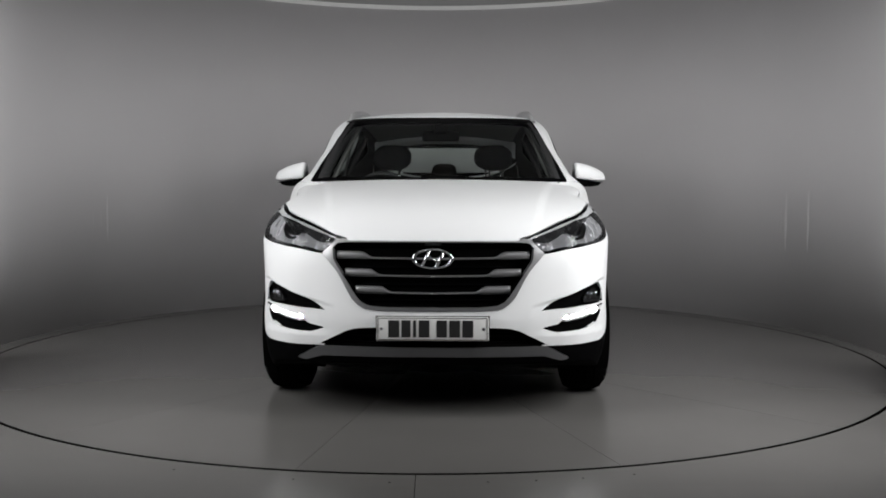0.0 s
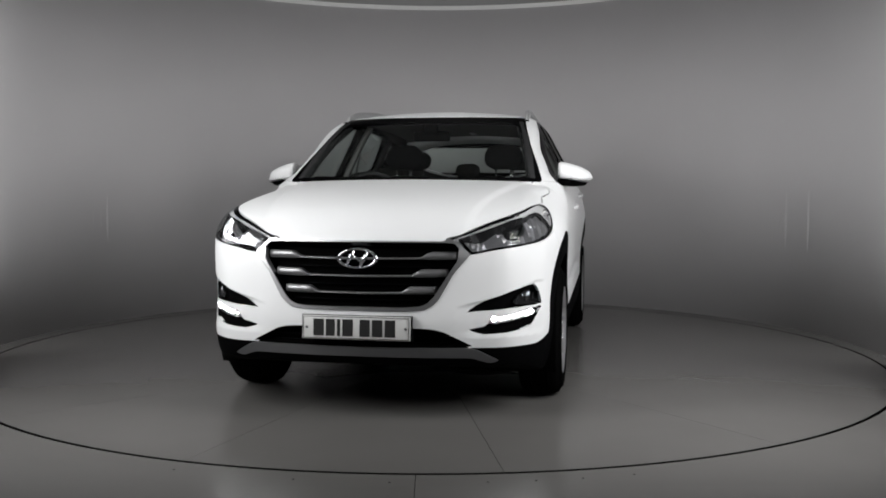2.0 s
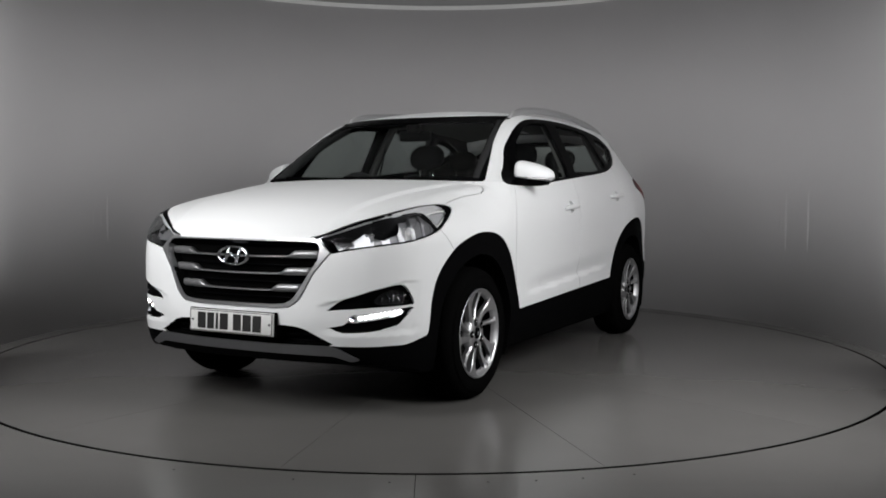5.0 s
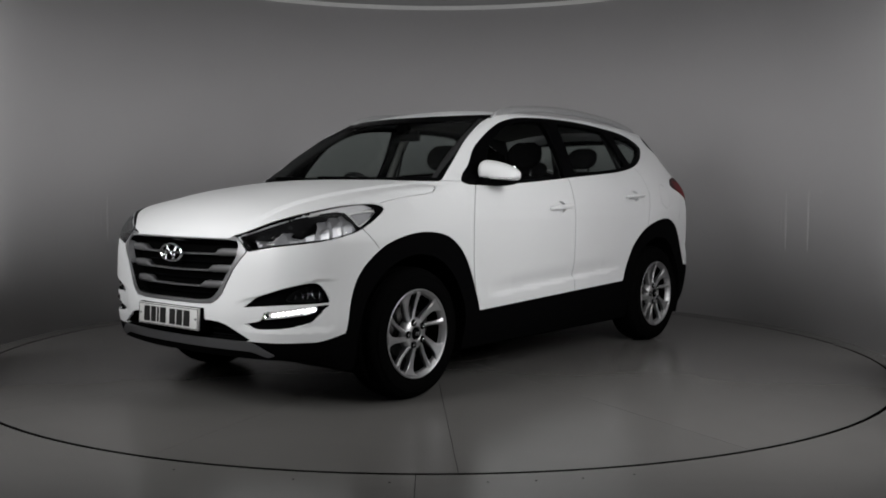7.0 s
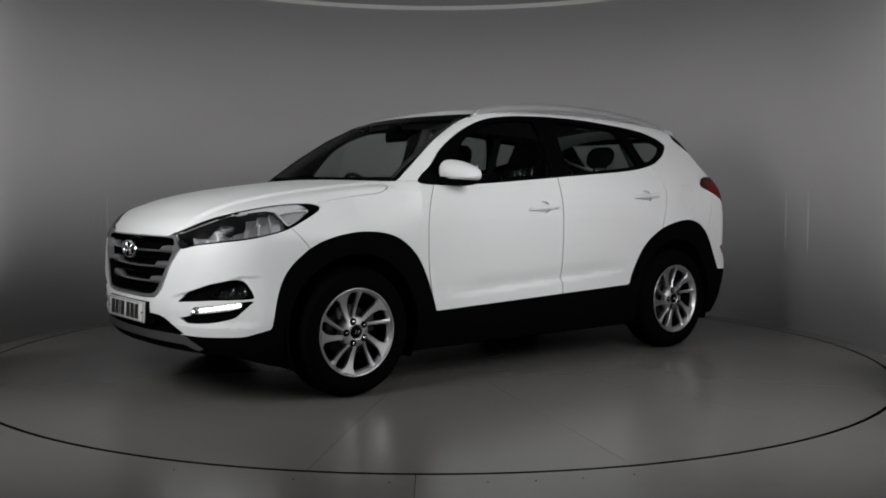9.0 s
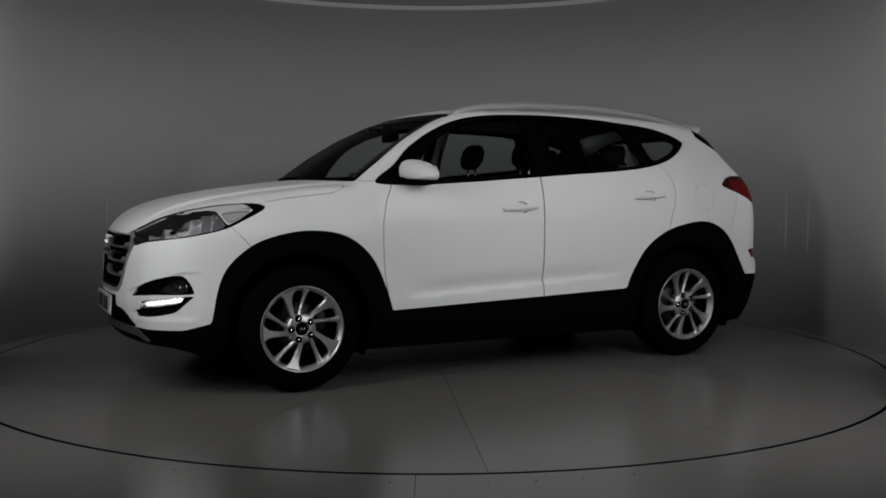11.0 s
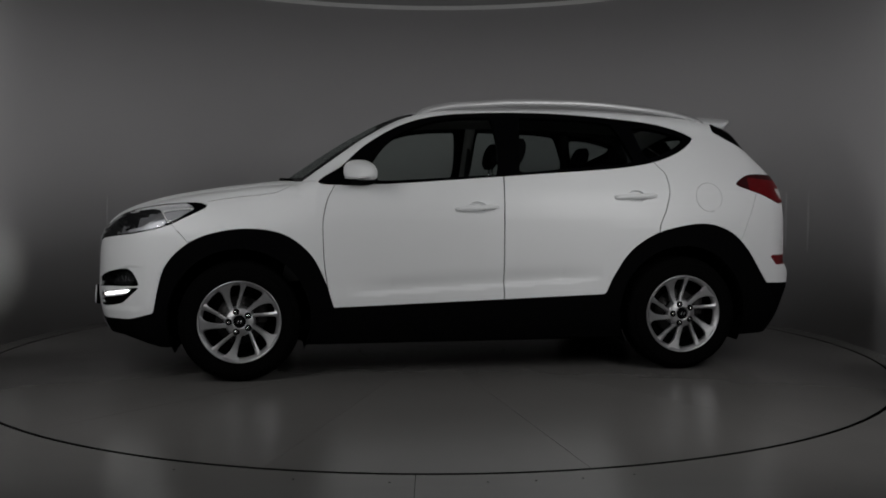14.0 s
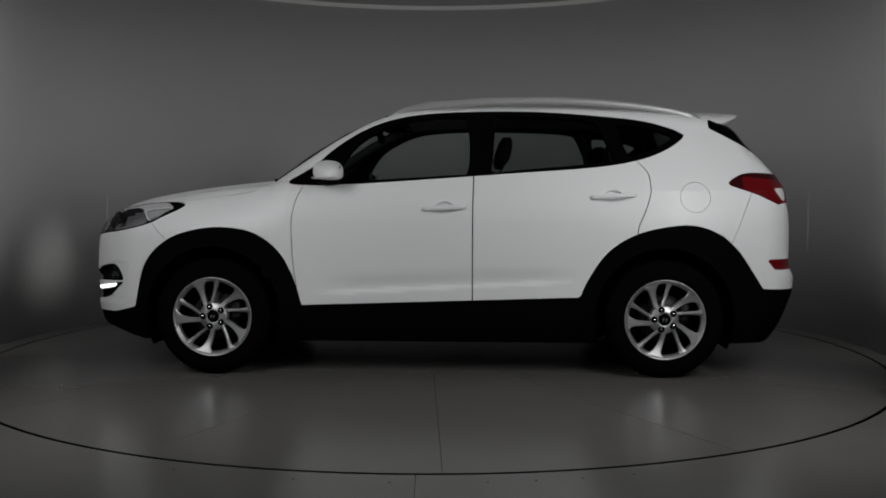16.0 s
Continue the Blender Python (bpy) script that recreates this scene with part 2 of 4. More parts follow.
# lamps: a round light under the ceiling, a softbox over the opening and two upright ones beside it
def build_lamps():
    ring = part("ceiling_light", slab(arc(1.95, 0, 2 * math.pi, 72, 0.0)[:-1], 3.3, 3.398), PLASTIC)
    tagged(ring, "wide white round light hung under the ceiling", "studio light", "studio lights")
    part("diffuser", lathe([(0, 3.27), (1.8, 3.27), (1.8, 3.298)], 72), WHITETRIM, ring, "white diffuser")
    data = bpy.data.lights.new("ceiling_lamp", "AREA")
    data.shape, data.size, data.energy = "DISK", 3.4, RING_WATTS
    new("ceiling_lamp", data).matrix_world = look((0, 0, 3.26), (0, 0.0001, 0))
    for name, label, eye, target, w, h, watts in (
            ("softbox_light", "wide white softbox hung over the camera", (0, -6.3, 2.65), (0, -1.0, 0.9), 3.0, 0.9, FRONT_WATTS),
            ("upright_light", "tall white softbox beside the studio opening", (1.98, -2.92, 1.8), (0.1, 0.1, 0.7), 0.7, 1.6, SIDE_WATTS * 1.75),
            ("upright_light", "tall white softbox beside the studio opening", (-1.98, -2.92, 1.8), (0.2, 0.4, 0.8), 0.7, 1.6, SIDE_WATTS * 1.4),
            ("strip_light", "slim upright light at the end of the curved wall", (2.885, -0.72, 1.6), (3.15, -0.25, 1.6), 0.04, 2.6, STRIP_WATTS),
            ("strip_light", "slim upright light at the end of the curved wall", (-2.935, -0.36, 1.6), (-3.2, 0.11, 1.6), 0.04, 2.6, STRIP_WATTS)):
        area_lamp(name + "_lamp", eye, target, w, h, watts, spread=180 if name != "upright_light" else 160)
        hull = part(name, box((w + 0.04, h + 0.06, min(0.12, w)), (0, 0, min(0.12, w) / 2 + 0.012), 0.01), PLASTIC)
        hull.matrix_basis = look(eye, target)
        tagged(hull, label, "studio light", "studio lights")
        if name == "softbox_light":
            for x in (-1.4, 1.4):
                part("hanger", lathe([(0.012, 0.0), (0.012, 0.66)], 10, hull.matrix_basis.inverted() @ Matrix.Translation((x, -6.4, 2.75))), STEEL, hull, "thin steel hanger")


build_lamps()


# ---- turntable: fourteen plates round a hub, it turns with the car ----
def build_turntable():
    table = empty("turntable")
    tagged(table, "round grey painted turntable flush with the floor", "turntable", kind="structure")
    step = 2 * math.pi / 14
    n = 12
    first = radians(-9.0)
    gap = 0.0012
    me = None
    for k in range(14):
        a = first + k * step
        if me is None:
            r0, r1 = 0.5, TABLE_R - 0.017
            inn = [(r0 * math.cos(gap / r0 + (step - 2 * gap / r0) * i / n), r0 * math.sin(gap / r0 + (step - 2 * gap / r0) * i / n)) for i in range(n + 1)]
            out = [(r1 * math.cos(gap / r1 + (step - 2 * gap / r1) * i / n), r1 * math.sin(gap / r1 + (step - 2 * gap / r1) * i / n)) for i in range(n + 1)]
            ob = part("deck_plate", slab(inn + out[::-1], -0.03, 0.0), FLOOR, table)
            me = ob.data
        else:
            ob = new("deck_plate", me)
            ob.parent = table
        ob.rotation_euler = (0, 0, a)
    # black ring on the deck's edge stands in for the gap's shade
    edge = [(r * math.cos(t * math.pi / 96), r * math.sin(t * math.pi / 96)) for r in (TABLE_R - 0.0165,) for t in range(193)]
    rim = [(r * math.cos(t * math.pi / 96), r * math.sin(t * math.pi / 96)) for r in (TABLE_R - 0.006,) for t in range(193)]
    part("deck_gap_shade", slab(edge + rim[::-1], -0.03, 0.0005), MATTBLACK, table, "black strip painted for the gap's shade")
    part("deck_hub", slab([(0.495 * math.cos(t * math.pi / 24), 0.495 * math.sin(t * math.pi / 24)) for t in range(48)], -0.03, 0.0), FLOOR, table)
    part("understructure", slab([((TABLE_R - 0.03) * math.cos(t * math.pi / 48), (TABLE_R - 0.03) * math.sin(t * math.pi / 48)) for t in range(96)], -0.06, -0.03), STEEL, table, "dark steel frame under the deck")
    return table


turntable = build_turntable()

def spline(xs, ys):
    """Monotone cubic through the knots, xs ascending."""
    xs, ys = np.array(xs, float), np.array(ys, float)
    h, d = np.diff(xs), np.diff(ys) / np.diff(xs)
    m = np.zeros(len(xs))
    m[0], m[-1] = d[0], d[-1]
    for i in range(1, len(xs) - 1):
        if d[i - 1] * d[i] > 0:
            w1, w2 = 2 * h[i] + h[i - 1], h[i] + 2 * h[i - 1]
            m[i] = (w1 + w2) / (w1 / d[i - 1] + w2 / d[i])

    def value(x):
        x = np.clip(np.asarray(x, float), xs[0] - 0.3, xs[-1] + 0.3)
        i = np.clip(np.searchsorted(xs, x) - 1, 0, len(xs) - 2)
        s = np.clip((x - xs[i]) / h[i], 0, 1)
        inside = ((1 + 2 * s) * (1 - s) ** 2 * ys[i] + s * (1 - s) ** 2 * h[i] * m[i]
                  + s * s * (3 - 2 * s) * ys[i + 1] + s * s * (s - 1) * h[i] * m[i + 1])
        return inside + np.minimum(x - xs[0], 0) * m[0] + np.maximum(x - xs[-1], 0) * m[-1]
    return value


def smax(a, b, r):
    k = np.clip(0.5 + 0.5 * (a - b) / r, 0, 1)
    return b * (1 - k) + a * k + r * k * (1 - k)


# The car's form, x forward, y to its left, z up, from the middle of the wheelbase on the ground.
HOOD = spline([-2.2, 0.6, 1.0, 1.4, 1.76, 1.95, 2.08, 2.16, 2.21], [1.19, 1.175, 1.168, 1.13, 1.072, 1.02, 0.956, 0.895, 0.84])
CABIN = spline([-2.215, -2.1, -1.94, -1.85, -1.68, -1.2, -0.8, -0.35, 0.03, 0.27, 0.43, 0.63, 0.85, 1.055, 1.175],
               [1.14, 1.27, 1.42, 1.52, 1.588, 1.632, 1.648, 1.65, 1.637, 1.605, 1.55, 1.45, 1.315, 1.175, 1.08])
NOSE = spline([0.18, 0.24, 0.3, 0.38, 0.5, 0.62, 0.74, 0.82, 0.88, 1.0], [2.06, 2.14, 2.185, 2.21, 2.225, 2.22, 2.215, 2.205, 2.19, 2.13])
TAIL = spline([0.2, 0.3, 0.42, 0.52, 0.58, 0.66, 0.9, 1.08, 1.17, 1.25, 1.4], [2.08, 2.15, 2.2, 2.23, 2.232, 2.205, 2.2, 2.172, 2.15, 2.1, 1.985])
SIDE = spline([0.2, 0.3, 0.38, 0.45, 0.56, 0.66, 0.82, 0.92, 1.0, 1.07, 1.14, 1.22, 1.36, 1.5, 1.6, 1.7],
              [0.86, 0.895, 0.905, 0.908, 0.903, 0.904, 0.909, 0.910, 0.903, 0.888, 0.864, 0.829, 0.762, 0.69, 0.635, 0.575])
PLAN = spline([-2.2, -2.0, -1.8, -1.6, -1.335, -0.9, 0.0, 0.8, 1.335, 1.6, 1.8, 1.95, 2.1],
              [0.86, 0.92, 0.955, 0.985, 1.008, 1.0, 1.0, 1.0, 1.008, 0.988, 0.957, 0.912, 0.825])
GREEN = spline([-2.0, -1.5, -1.0, -0.4, 0.3, 0.6, 0.95, 1.3], [0.86, 0.935, 0.985, 1.0, 1.0, 0.985, 0.93, 0.93])


def roof_height(x, y):
    """The cabin's top: screens and roof, lower and set back towards the sides."""
    back = np.where(x > -0.3, 0.11, -0.22) * np.clip(np.abs(x + 0.3) / 0.5, 0, 1)
    crown = 0.05 - 0.028 * np.clip((x + 0.1) / 0.5, 0, 1)
    return CABIN(x + back * y * y) - crown * (y / 0.6) ** 2


def form(p):
    """Below nought inside the car's body."""
    x, y, z = p[..., 0], np.abs(p[..., 1]), p[..., 2]
    up = np.clip((z - 1.1) / 0.35, 0, 1)
    bulge = np.where(x > 0, 0.007, 0.013) * np.exp(-(((np.abs(x) - 1.335) / 0.42) ** 4)) * np.clip((z - 0.2) / 0.3, 0, 1) * np.clip((1.02 - z) / 0.15, 0, 1)
    # a scooped lower door, sharp along its lower edge
    d = z - 0.49 - 0.05 * (0.71 - x)
    scoop = 0.02 * np.clip((d + 0.01) / 0.024, 0, 1) * np.exp(-(np.clip(d - 0.015, 0, 1) / 0.06) ** 2) * np.clip((0.72 - x) / 0.25, 0, 1) * np.clip((x + 0.82) / 0.25, 0, 1)
    # fenders lean in towards the hood
    lean = 0.075 * np.clip((z - 0.84) / 0.18, 0, 1.3) ** 1.6 * np.clip((x - 0.9) / 0.4, 0, 1)
    # the windscreen pillars stand in from the fenders
    inset = 0.034 * np.clip((z - 1.13) / 0.07, 0, 1) * np.clip((x - 0.35) / 0.3, 0, 1) * np.clip((1.52 - z) / 0.15, 0, 1)
    side = y - SIDE(z) * PLAN(x) * (1 + (GREEN(x) - 1) * up) - bulge + lean + scoop + inset
    crease = 0.64 - 0.17 * np.clip((x - 1.0) / 1.1, 0, 1)
    edge = np.clip((y - crease) / 0.05, 0, 1)
    hood = HOOD(x + 0.02 * y) - 0.02 * (y / 0.7) ** 2 - 0.014 * edge * edge * (3 - 2 * edge) - 0.1 * np.clip(y - crease - 0.05, 0, 1) ** 1.3 * np.clip(2.3 - x, 0, 1)
    cabin = roof_height(x, y)
    e = 0.01
    slope = (np.maximum(HOOD(x + e), CABIN(x + e)) - np.maximum(HOOD(x - e), CABIN(x - e))) / (2 * e)
    top = (z - np.maximum(hood, cabin)) / np.sqrt(1 + np.clip(slope, -1.5, 1.5) ** 2)
    nose = x - (NOSE(z) - 0.082 * (y / 0.6) ** 2 - 2.0 * np.clip(y - 0.62, 0, 1) ** 2)
    tail = -x - (TAIL(z) - 0.1 * (y / 0.7) ** 2 - 1.6 * np.clip(y - 0.66, 0, 1) ** 2)
    # the bumper is chiselled in round the fog lamps
    q = y - x
    dent = 0.01 * np.clip((0.672 + 0.2 * np.minimum(q + 1.14, 0) - z) / 0.016, 0, 1) * np.clip((z - 0.41) / 0.03, 0, 1) * np.clip((q + 1.72) / 0.12, 0, 1) * np.clip((-1.0 - q) / 0.09, 0, 1) * np.clip((x - 1.3) / 0.1, 0, 1)
    f = smax(smax(side, top, 0.07 - 0.02 * up), smax(nose, tail, 0.02), 0.07) + dent
    return np.maximum(f, 0.2 + 0.07 * np.clip((x - 1.78) / 0.22, 0, 1) - z)

# ---- the car's skin: one smooth form, cut along its joints into panels ----
def grow(pts, closed=True, n=6):
    """Catmull-Rom through the points."""
    p = np.array(pts, float)
    out = []
    m = len(p)
    for i in range(m if closed else m - 1):
        if closed:
            a, b, c, d = p[i - 1], p[i], p[(i + 1) % m], p[(i + 2) % m]
        else:
            a, b, c, d = p[max(i - 1, 0)], p[i], p[i + 1], p[min(i + 2, m - 1)]
        for k in range(n):
            s = k / n
            out.append(0.5 * (2 * b + (c - a) * s + (2 * a - 5 * b + 4 * c - d) * s * s + (3 * b - a - 3 * c + d) * s ** 3))
    if not closed:
        out.append(p[-1])
    return np.array(out)


def outline(pts, u, v):
    """Signed distance, below nought inside, of (u, v) from a closed outline."""
    p = np.array(pts, float)
    q = np.roll(p, -1, 0)
    best, inside = np.full(len(u), 1e9), np.zeros(len(u), bool)
    for (ax, ay), (bx, by) in zip(p, q):
        dx, dy = bx - ax, by - ay
        s = np.clip(((u - ax) * dx + (v - ay) * dy) / (dx * dx + dy * dy + 1e-12), 0, 1)
        best = np.minimum(best, (u - ax - s * dx) ** 2 + (v - ay - s * dy) ** 2)
        if ay != by:
            inside ^= ((ay > v) != (by > v)) & (u < dx * (v - ay) / (by - ay) + ax)
    return np.where(inside, -1, 1) * np.sqrt(best)


def skin():
    """Half of the form (y from nought up) as vertices and triangles: rays out of a spine meet it."""
    half_pi = math.pi / 2
    rows = [(1.2, a) for a in np.linspace(half_pi - 0.002, 0.0, 96)[:-1]]
    rows += [(x, 0.0) for x in np.linspace(1.2, -1.3, 160)]
    rows += [(-1.3, -a) for a in np.linspace(0.0, half_pi - 0.002, 70)[1:]]
    phi = np.linspace(-half_pi, half_pi, 210)
    px, th = np.array([r[0] for r in rows])[:, None], np.array([r[1] for r in rows])[:, None]
    d = np.stack([np.sin(th) + 0 * phi, np.cos(th) * np.cos(phi), np.cos(th) * np.sin(phi)], -1)
    o = np.stack([px + 0 * phi, 0 * px + 0 * phi, 0.72 + 0 * px + 0 * phi], -1)
    lo, hi = np.zeros(d.shape[:2]), np.full(d.shape[:2], 2.0)
    for _ in range(26):
        mid = (lo + hi) / 2
        inside = form(o + mid[..., None] * d) < 0
        lo, hi = np.where(inside, mid, lo), np.where(inside, hi, mid)
    v = o + lo[..., None] * d
    v[:, 0, 1] = v[:, -1, 1] = 0
    n, m = v.shape[:2]
    i = np.arange(n * m).reshape(n, m)
    a, b, c, e = i[:-1, :-1].ravel(), i[1:, :-1].ravel(), i[1:, 1:].ravel(), i[:-1, 1:].ravel()
    return v.reshape(-1, 3), np.concatenate([np.stack([a, b, c], 1), np.stack([a, c, e], 1)])


def cut(mesh, f):
    """The mesh in two along f = 0: where f is below nought, and the rest."""
    v, t = mesh
    if not len(t):
        return (v, t), (v, t)
    f = np.where(np.abs(f) < 1e-7, 1e-7, f)
    neg = (f < 0)[t]
    k = neg.sum(1)
    ins, outs = [t[k == 3]], [t[k == 0]]
    extra, seen = [], {}

    def mid(i, j):
        key = (min(i, j), max(i, j))
        if key not in seen:
            s = f[i] / (f[i] - f[j])
            extra.append(v[i] + s * (v[j] - v[i]))
            seen[key] = len(v) + len(extra) - 1
        return seen[key]

    li, lo = [], []
    for tri, ng in zip(t[(k == 1) | (k == 2)].tolist(), neg[(k == 1) | (k == 2)].tolist()):
        odd = ng.index(True) if sum(ng) == 1 else ng.index(False)
        a, b, c = tri[odd], tri[(odd + 1) % 3], tri[(odd + 2) % 3]
        ab, ac = mid(a, b), mid(a, c)
        one, two = (li, lo) if sum(ng) == 1 else (lo, li)
        one.append((a, ab, ac))
        two += [(ab, b, c), (ab, c, ac)]
    v2 = np.concatenate([v, np.array(extra).reshape(-1, 3)])
    res = []
    for whole, cuts in ((ins, li), (outs, lo)):
        tt = np.concatenate(whole + [np.array(cuts, int).reshape(-1, 3)])
        used, inv = np.unique(tt, return_inverse=True)
        res.append((v2[used], inv.reshape(-1, 3)))
    return res


class Body:
    """What is left of the skin while panels are taken from it."""
    def __init__(self):
        self.left = skin()

    def take(self, field, gap=0.0025):
        piece, _ = cut(self.left, field(self.left[0]) + gap)
        _, self.left = cut(self.left, field(self.left[0]) - gap)
        return piece


def normals(v):
    e = 2e-3
    g = np.stack([form(v + e * np.eye(3)[k]) - form(v - e * np.eye(3)[k]) for k in range(3)], -1)
    return g / (np.linalg.norm(g, axis=1, keepdims=True) + 1e-9)


def sheet(name, piece, depth=0.014, sink=0.0, mirror=False, centre=False, cup=0.0, raised=0.0):
    """A mesh of a piece of skin with an edge turned inwards. sink: the piece lies that deep, with walls up to the skin."""
    v, t = piece
    n = normals(v)
    vv, tt, nn = [v - n * (sink - raised)], [t], [n]
    count = {}
    for a, b, c in t.tolist():
        for i, j in ((a, b), (b, c), (c, a)):
            count[(i, j)] = count.get((i, j), 0) + 1
    rim = [(i, j) for (i, j) in count if (j, i) not in count and not (centre and abs(v[i, 1]) < 1e-5 and abs(v[j, 1]) < 1e-5)]
    base = len(v)
    if rim and (depth or sink):
        r = np.array(rim)
        top = v[r] + n[r] * raised
        low = v[r] - n[r] * (sink if sink else depth)
        quad = np.stack([top[:, 0], top[:, 1], low[:, 1], low[:, 0]], 1)
        face = np.cross(quad[:, 1] - quad[:, 0], quad[:, 3] - quad[:, 0])
        face /= np.linalg.norm(face, axis=1, keepdims=True) + 1e-9
        k = np.arange(len(r))[:, None] * 4 + base
        flip = not sink
        q = np.concatenate([k + [0, 2, 1], k + [0, 3, 2]]) if flip else np.concatenate([k + [0, 1, 2], k + [0, 2, 3]])
        vv.append(quad.reshape(-1, 3))
        tt.append(q)
        nn.append(np.repeat(-face if flip else face, 4, 0))
    v, t, n = np.concatenate(vv), np.concatenate(tt), np.concatenate(nn)
    flipped = np.array([1, -1, 1])
    if mirror:
        v, n, t = v * flipped, n * flipped, t[:, ::-1]
    if centre:
        k = len(v)
        v, n, t = np.concatenate([v, v * flipped]), np.concatenate([n, n * flipped]), np.concatenate([t, t[:, ::-1] + k])
    me = bpy.data.meshes.new(name)
    me.from_pydata(v.tolist(), [], t.tolist())
    me.polygons.foreach_set("use_smooth", [True] * len(t))
    me.normals_split_custom_set_from_vertices(n.tolist())
    me.update()
    return me


ARCH_F = [(0.80, 0.42), (0.855, 0.59), (0.94, 0.74), (1.08, 0.845), (1.26, 0.88), (1.45, 0.862), (1.62, 0.795), (1.755, 0.65), (1.815, 0.4)]
ARCH_R = [(-1.915, 0.525), (-1.86, 0.61), (-1.76, 0.75), (-1.63, 0.855), (-1.45, 0.9), (-1.19, 0.855), (-1.01, 0.75), (-0.9, 0.6), (-0.84, 0.475)]
CLAD = [(-2.5, 0.51)] + grow(ARCH_R, False).tolist() + grow(ARCH_F, False).tolist() + [(1.95, 0.365), (2.5, 0.355), (2.5, 0.0), (-2.5, 0.0)]
DLO = grow([(0.885, 1.148), (0.745, 1.242), (0.62, 1.355), (0.45, 1.462), (0.27, 1.53), (0.06, 1.565), (-0.25, 1.58), (-0.6, 1.577), (-0.94, 1.553), (-1.21, 1.522), (-1.375, 1.48),
            (-1.455, 1.445), (-1.465, 1.42), (-1.36, 1.346), (-1.19, 1.281), (-0.92, 1.236), (-0.42, 1.199), (0.25, 1.151), (0.58, 1.133), (0.76, 1.13)])
HEADLAMP = grow([(-1.735, 0.868), (-1.69, 0.83), (-1.63, 0.8), (-1.46, 0.822), (-1.27, 0.838), (-1.068, 0.856), (-0.876, 0.892), (-0.77, 0.94), (-0.683, 0.997), (-0.71, 1.02), (-0.796, 1.029),
                 (-0.975, 1.02), (-1.15, 0.998), (-1.3, 0.973), (-1.46, 0.94), (-1.66, 0.885)], n=4)
BOWL = [(-1.675, 0.866), (-1.612, 0.884), (-1.349, 0.948), (-1.12, 0.981), (-1.02, 0.99), (-0.96, 0.984), (-0.905, 0.95), (-0.868, 0.913), (-0.885, 0.893), (-0.967, 0.866), (-1.093, 0.852), (-1.345, 0.827), (-1.553, 0.804), (-1.62, 0.802)]
MARKER = [(-0.95, 0.98), (-0.84, 0.994), (-0.75, 0.998), (-0.742, 0.975), (-0.8, 0.942), (-0.858, 0.912), (-0.895, 0.94)]
FOG_UP = [(-1.66, 0.528), (-1.55, 0.536), (-1.375, 0.547), (-1.055, 0.553), (-1.075, 0.59), (-1.105, 0.628), (-1.13, 0.645), (-1.165, 0.652), (-1.22, 0.65), (-1.375, 0.627), (-1.55, 0.584)]
FOG_LOW = [(-1.055, 0.546), (-1.11, 0.51), (-1.185, 0.462), (-1.22, 0.452), (-1.28, 0.443), (-1.396, 0.432), (-1.553, 0.426), (-1.645, 0.448), (-1.535, 0.466), (-1.495, 0.512), (-1.28, 0.531), (-1.13, 0.541)]
DRL = grow([(-1.14, 0.538), (-1.28, 0.53), (-1.46, 0.516), (-1.51, 0.492), (-1.53, 0.476), (-1.43, 0.48), (-1.3, 0.492), (-1.17, 0.509)], n=4)
GRILLE = [(-0.1, 0.851), (0.401, 0.851), (0.452, 0.848), (0.472, 0.825), (0.468, 0.77), (0.416, 0.69), (0.362, 0.605), (0.335, 0.575), (0.3, 0.558), (0.226, 0.552), (-0.1, 0.552)]
GRILLE_FRAME = [(-0.1, 0.858), (0.4, 0.858), (0.425, 0.872), (0.47, 0.85), (0.525, 0.8), (0.492, 0.762), (0.448, 0.71), (0.382, 0.59), (0.352, 0.56), (0.318, 0.541), (0.235, 0.534), (-0.1, 0.534)]
INTAKE = [(-0.1, 0.455), (0.29, 0.455), (0.36, 0.45), (0.405, 0.438), (0.54, 0.37), (0.52, 0.362), (-0.1, 0.362)]
SKID = [(-0.1, 0.362), (0.52, 0.362), (0.555, 0.354), (0.655, 0.298), (0.61, 0.286), (0.53, 0.312), (-0.1, 0.316)]
SCREEN = [(-0.1, 1.1), (0.4, 1.1), (0.765, 1.13), (0.76, 1.16), (0.718, 1.262), (0.664, 1.38), (0.622, 1.49), (0.6, 1.555), (0.585, 1.577), (0.3, 1.577), (-0.1, 1.577)]
SCREEN_PANE = [(-0.1, 1.176), (0.5, 1.174), (0.705, 1.176), (0.656, 1.3), (0.607, 1.42), (0.57, 1.51), (0.545, 1.528), (0.3, 1.534), (-0.1, 1.534)]
TAILLAMP = grow([(-1.706, 1.142), (-1.74, 1.172), (-1.79, 1.197), (-1.86, 1.206), (-2.02, 1.2), (-2.4, 1.19), (-2.5, 1.14), (-2.4, 1.07), (-2.04, 1.028), (-1.99, 1.028), (-1.87, 1.08), (-1.77, 1.114)], n=4)
REFLECTOR = [(-1.93, 0.7), (-2.4, 0.7), (-2.4, 0.637), (-1.985, 0.637)]
PANE_F = grow([(0.54, 1.157), (0.6, 1.2), (0.5, 1.36), (0.36, 1.455), (0.2, 1.515), (0.02, 1.54), (-0.12, 1.545), (-0.17, 1.53), (-0.19, 1.35), (-0.175, 1.2), (-0.1, 1.19), (0.3, 1.165)], n=4)
PANE_R = grow([(-0.33, 1.21), (-0.33, 1.3), (-0.35, 1.53), (-0.4, 1.545), (-0.7, 1.537), (-0.88, 1.522), (-0.95, 1.49), (-1.04, 1.3), (-1.02, 1.272), (-0.9, 1.257), (-0.5, 1.222)], n=4)
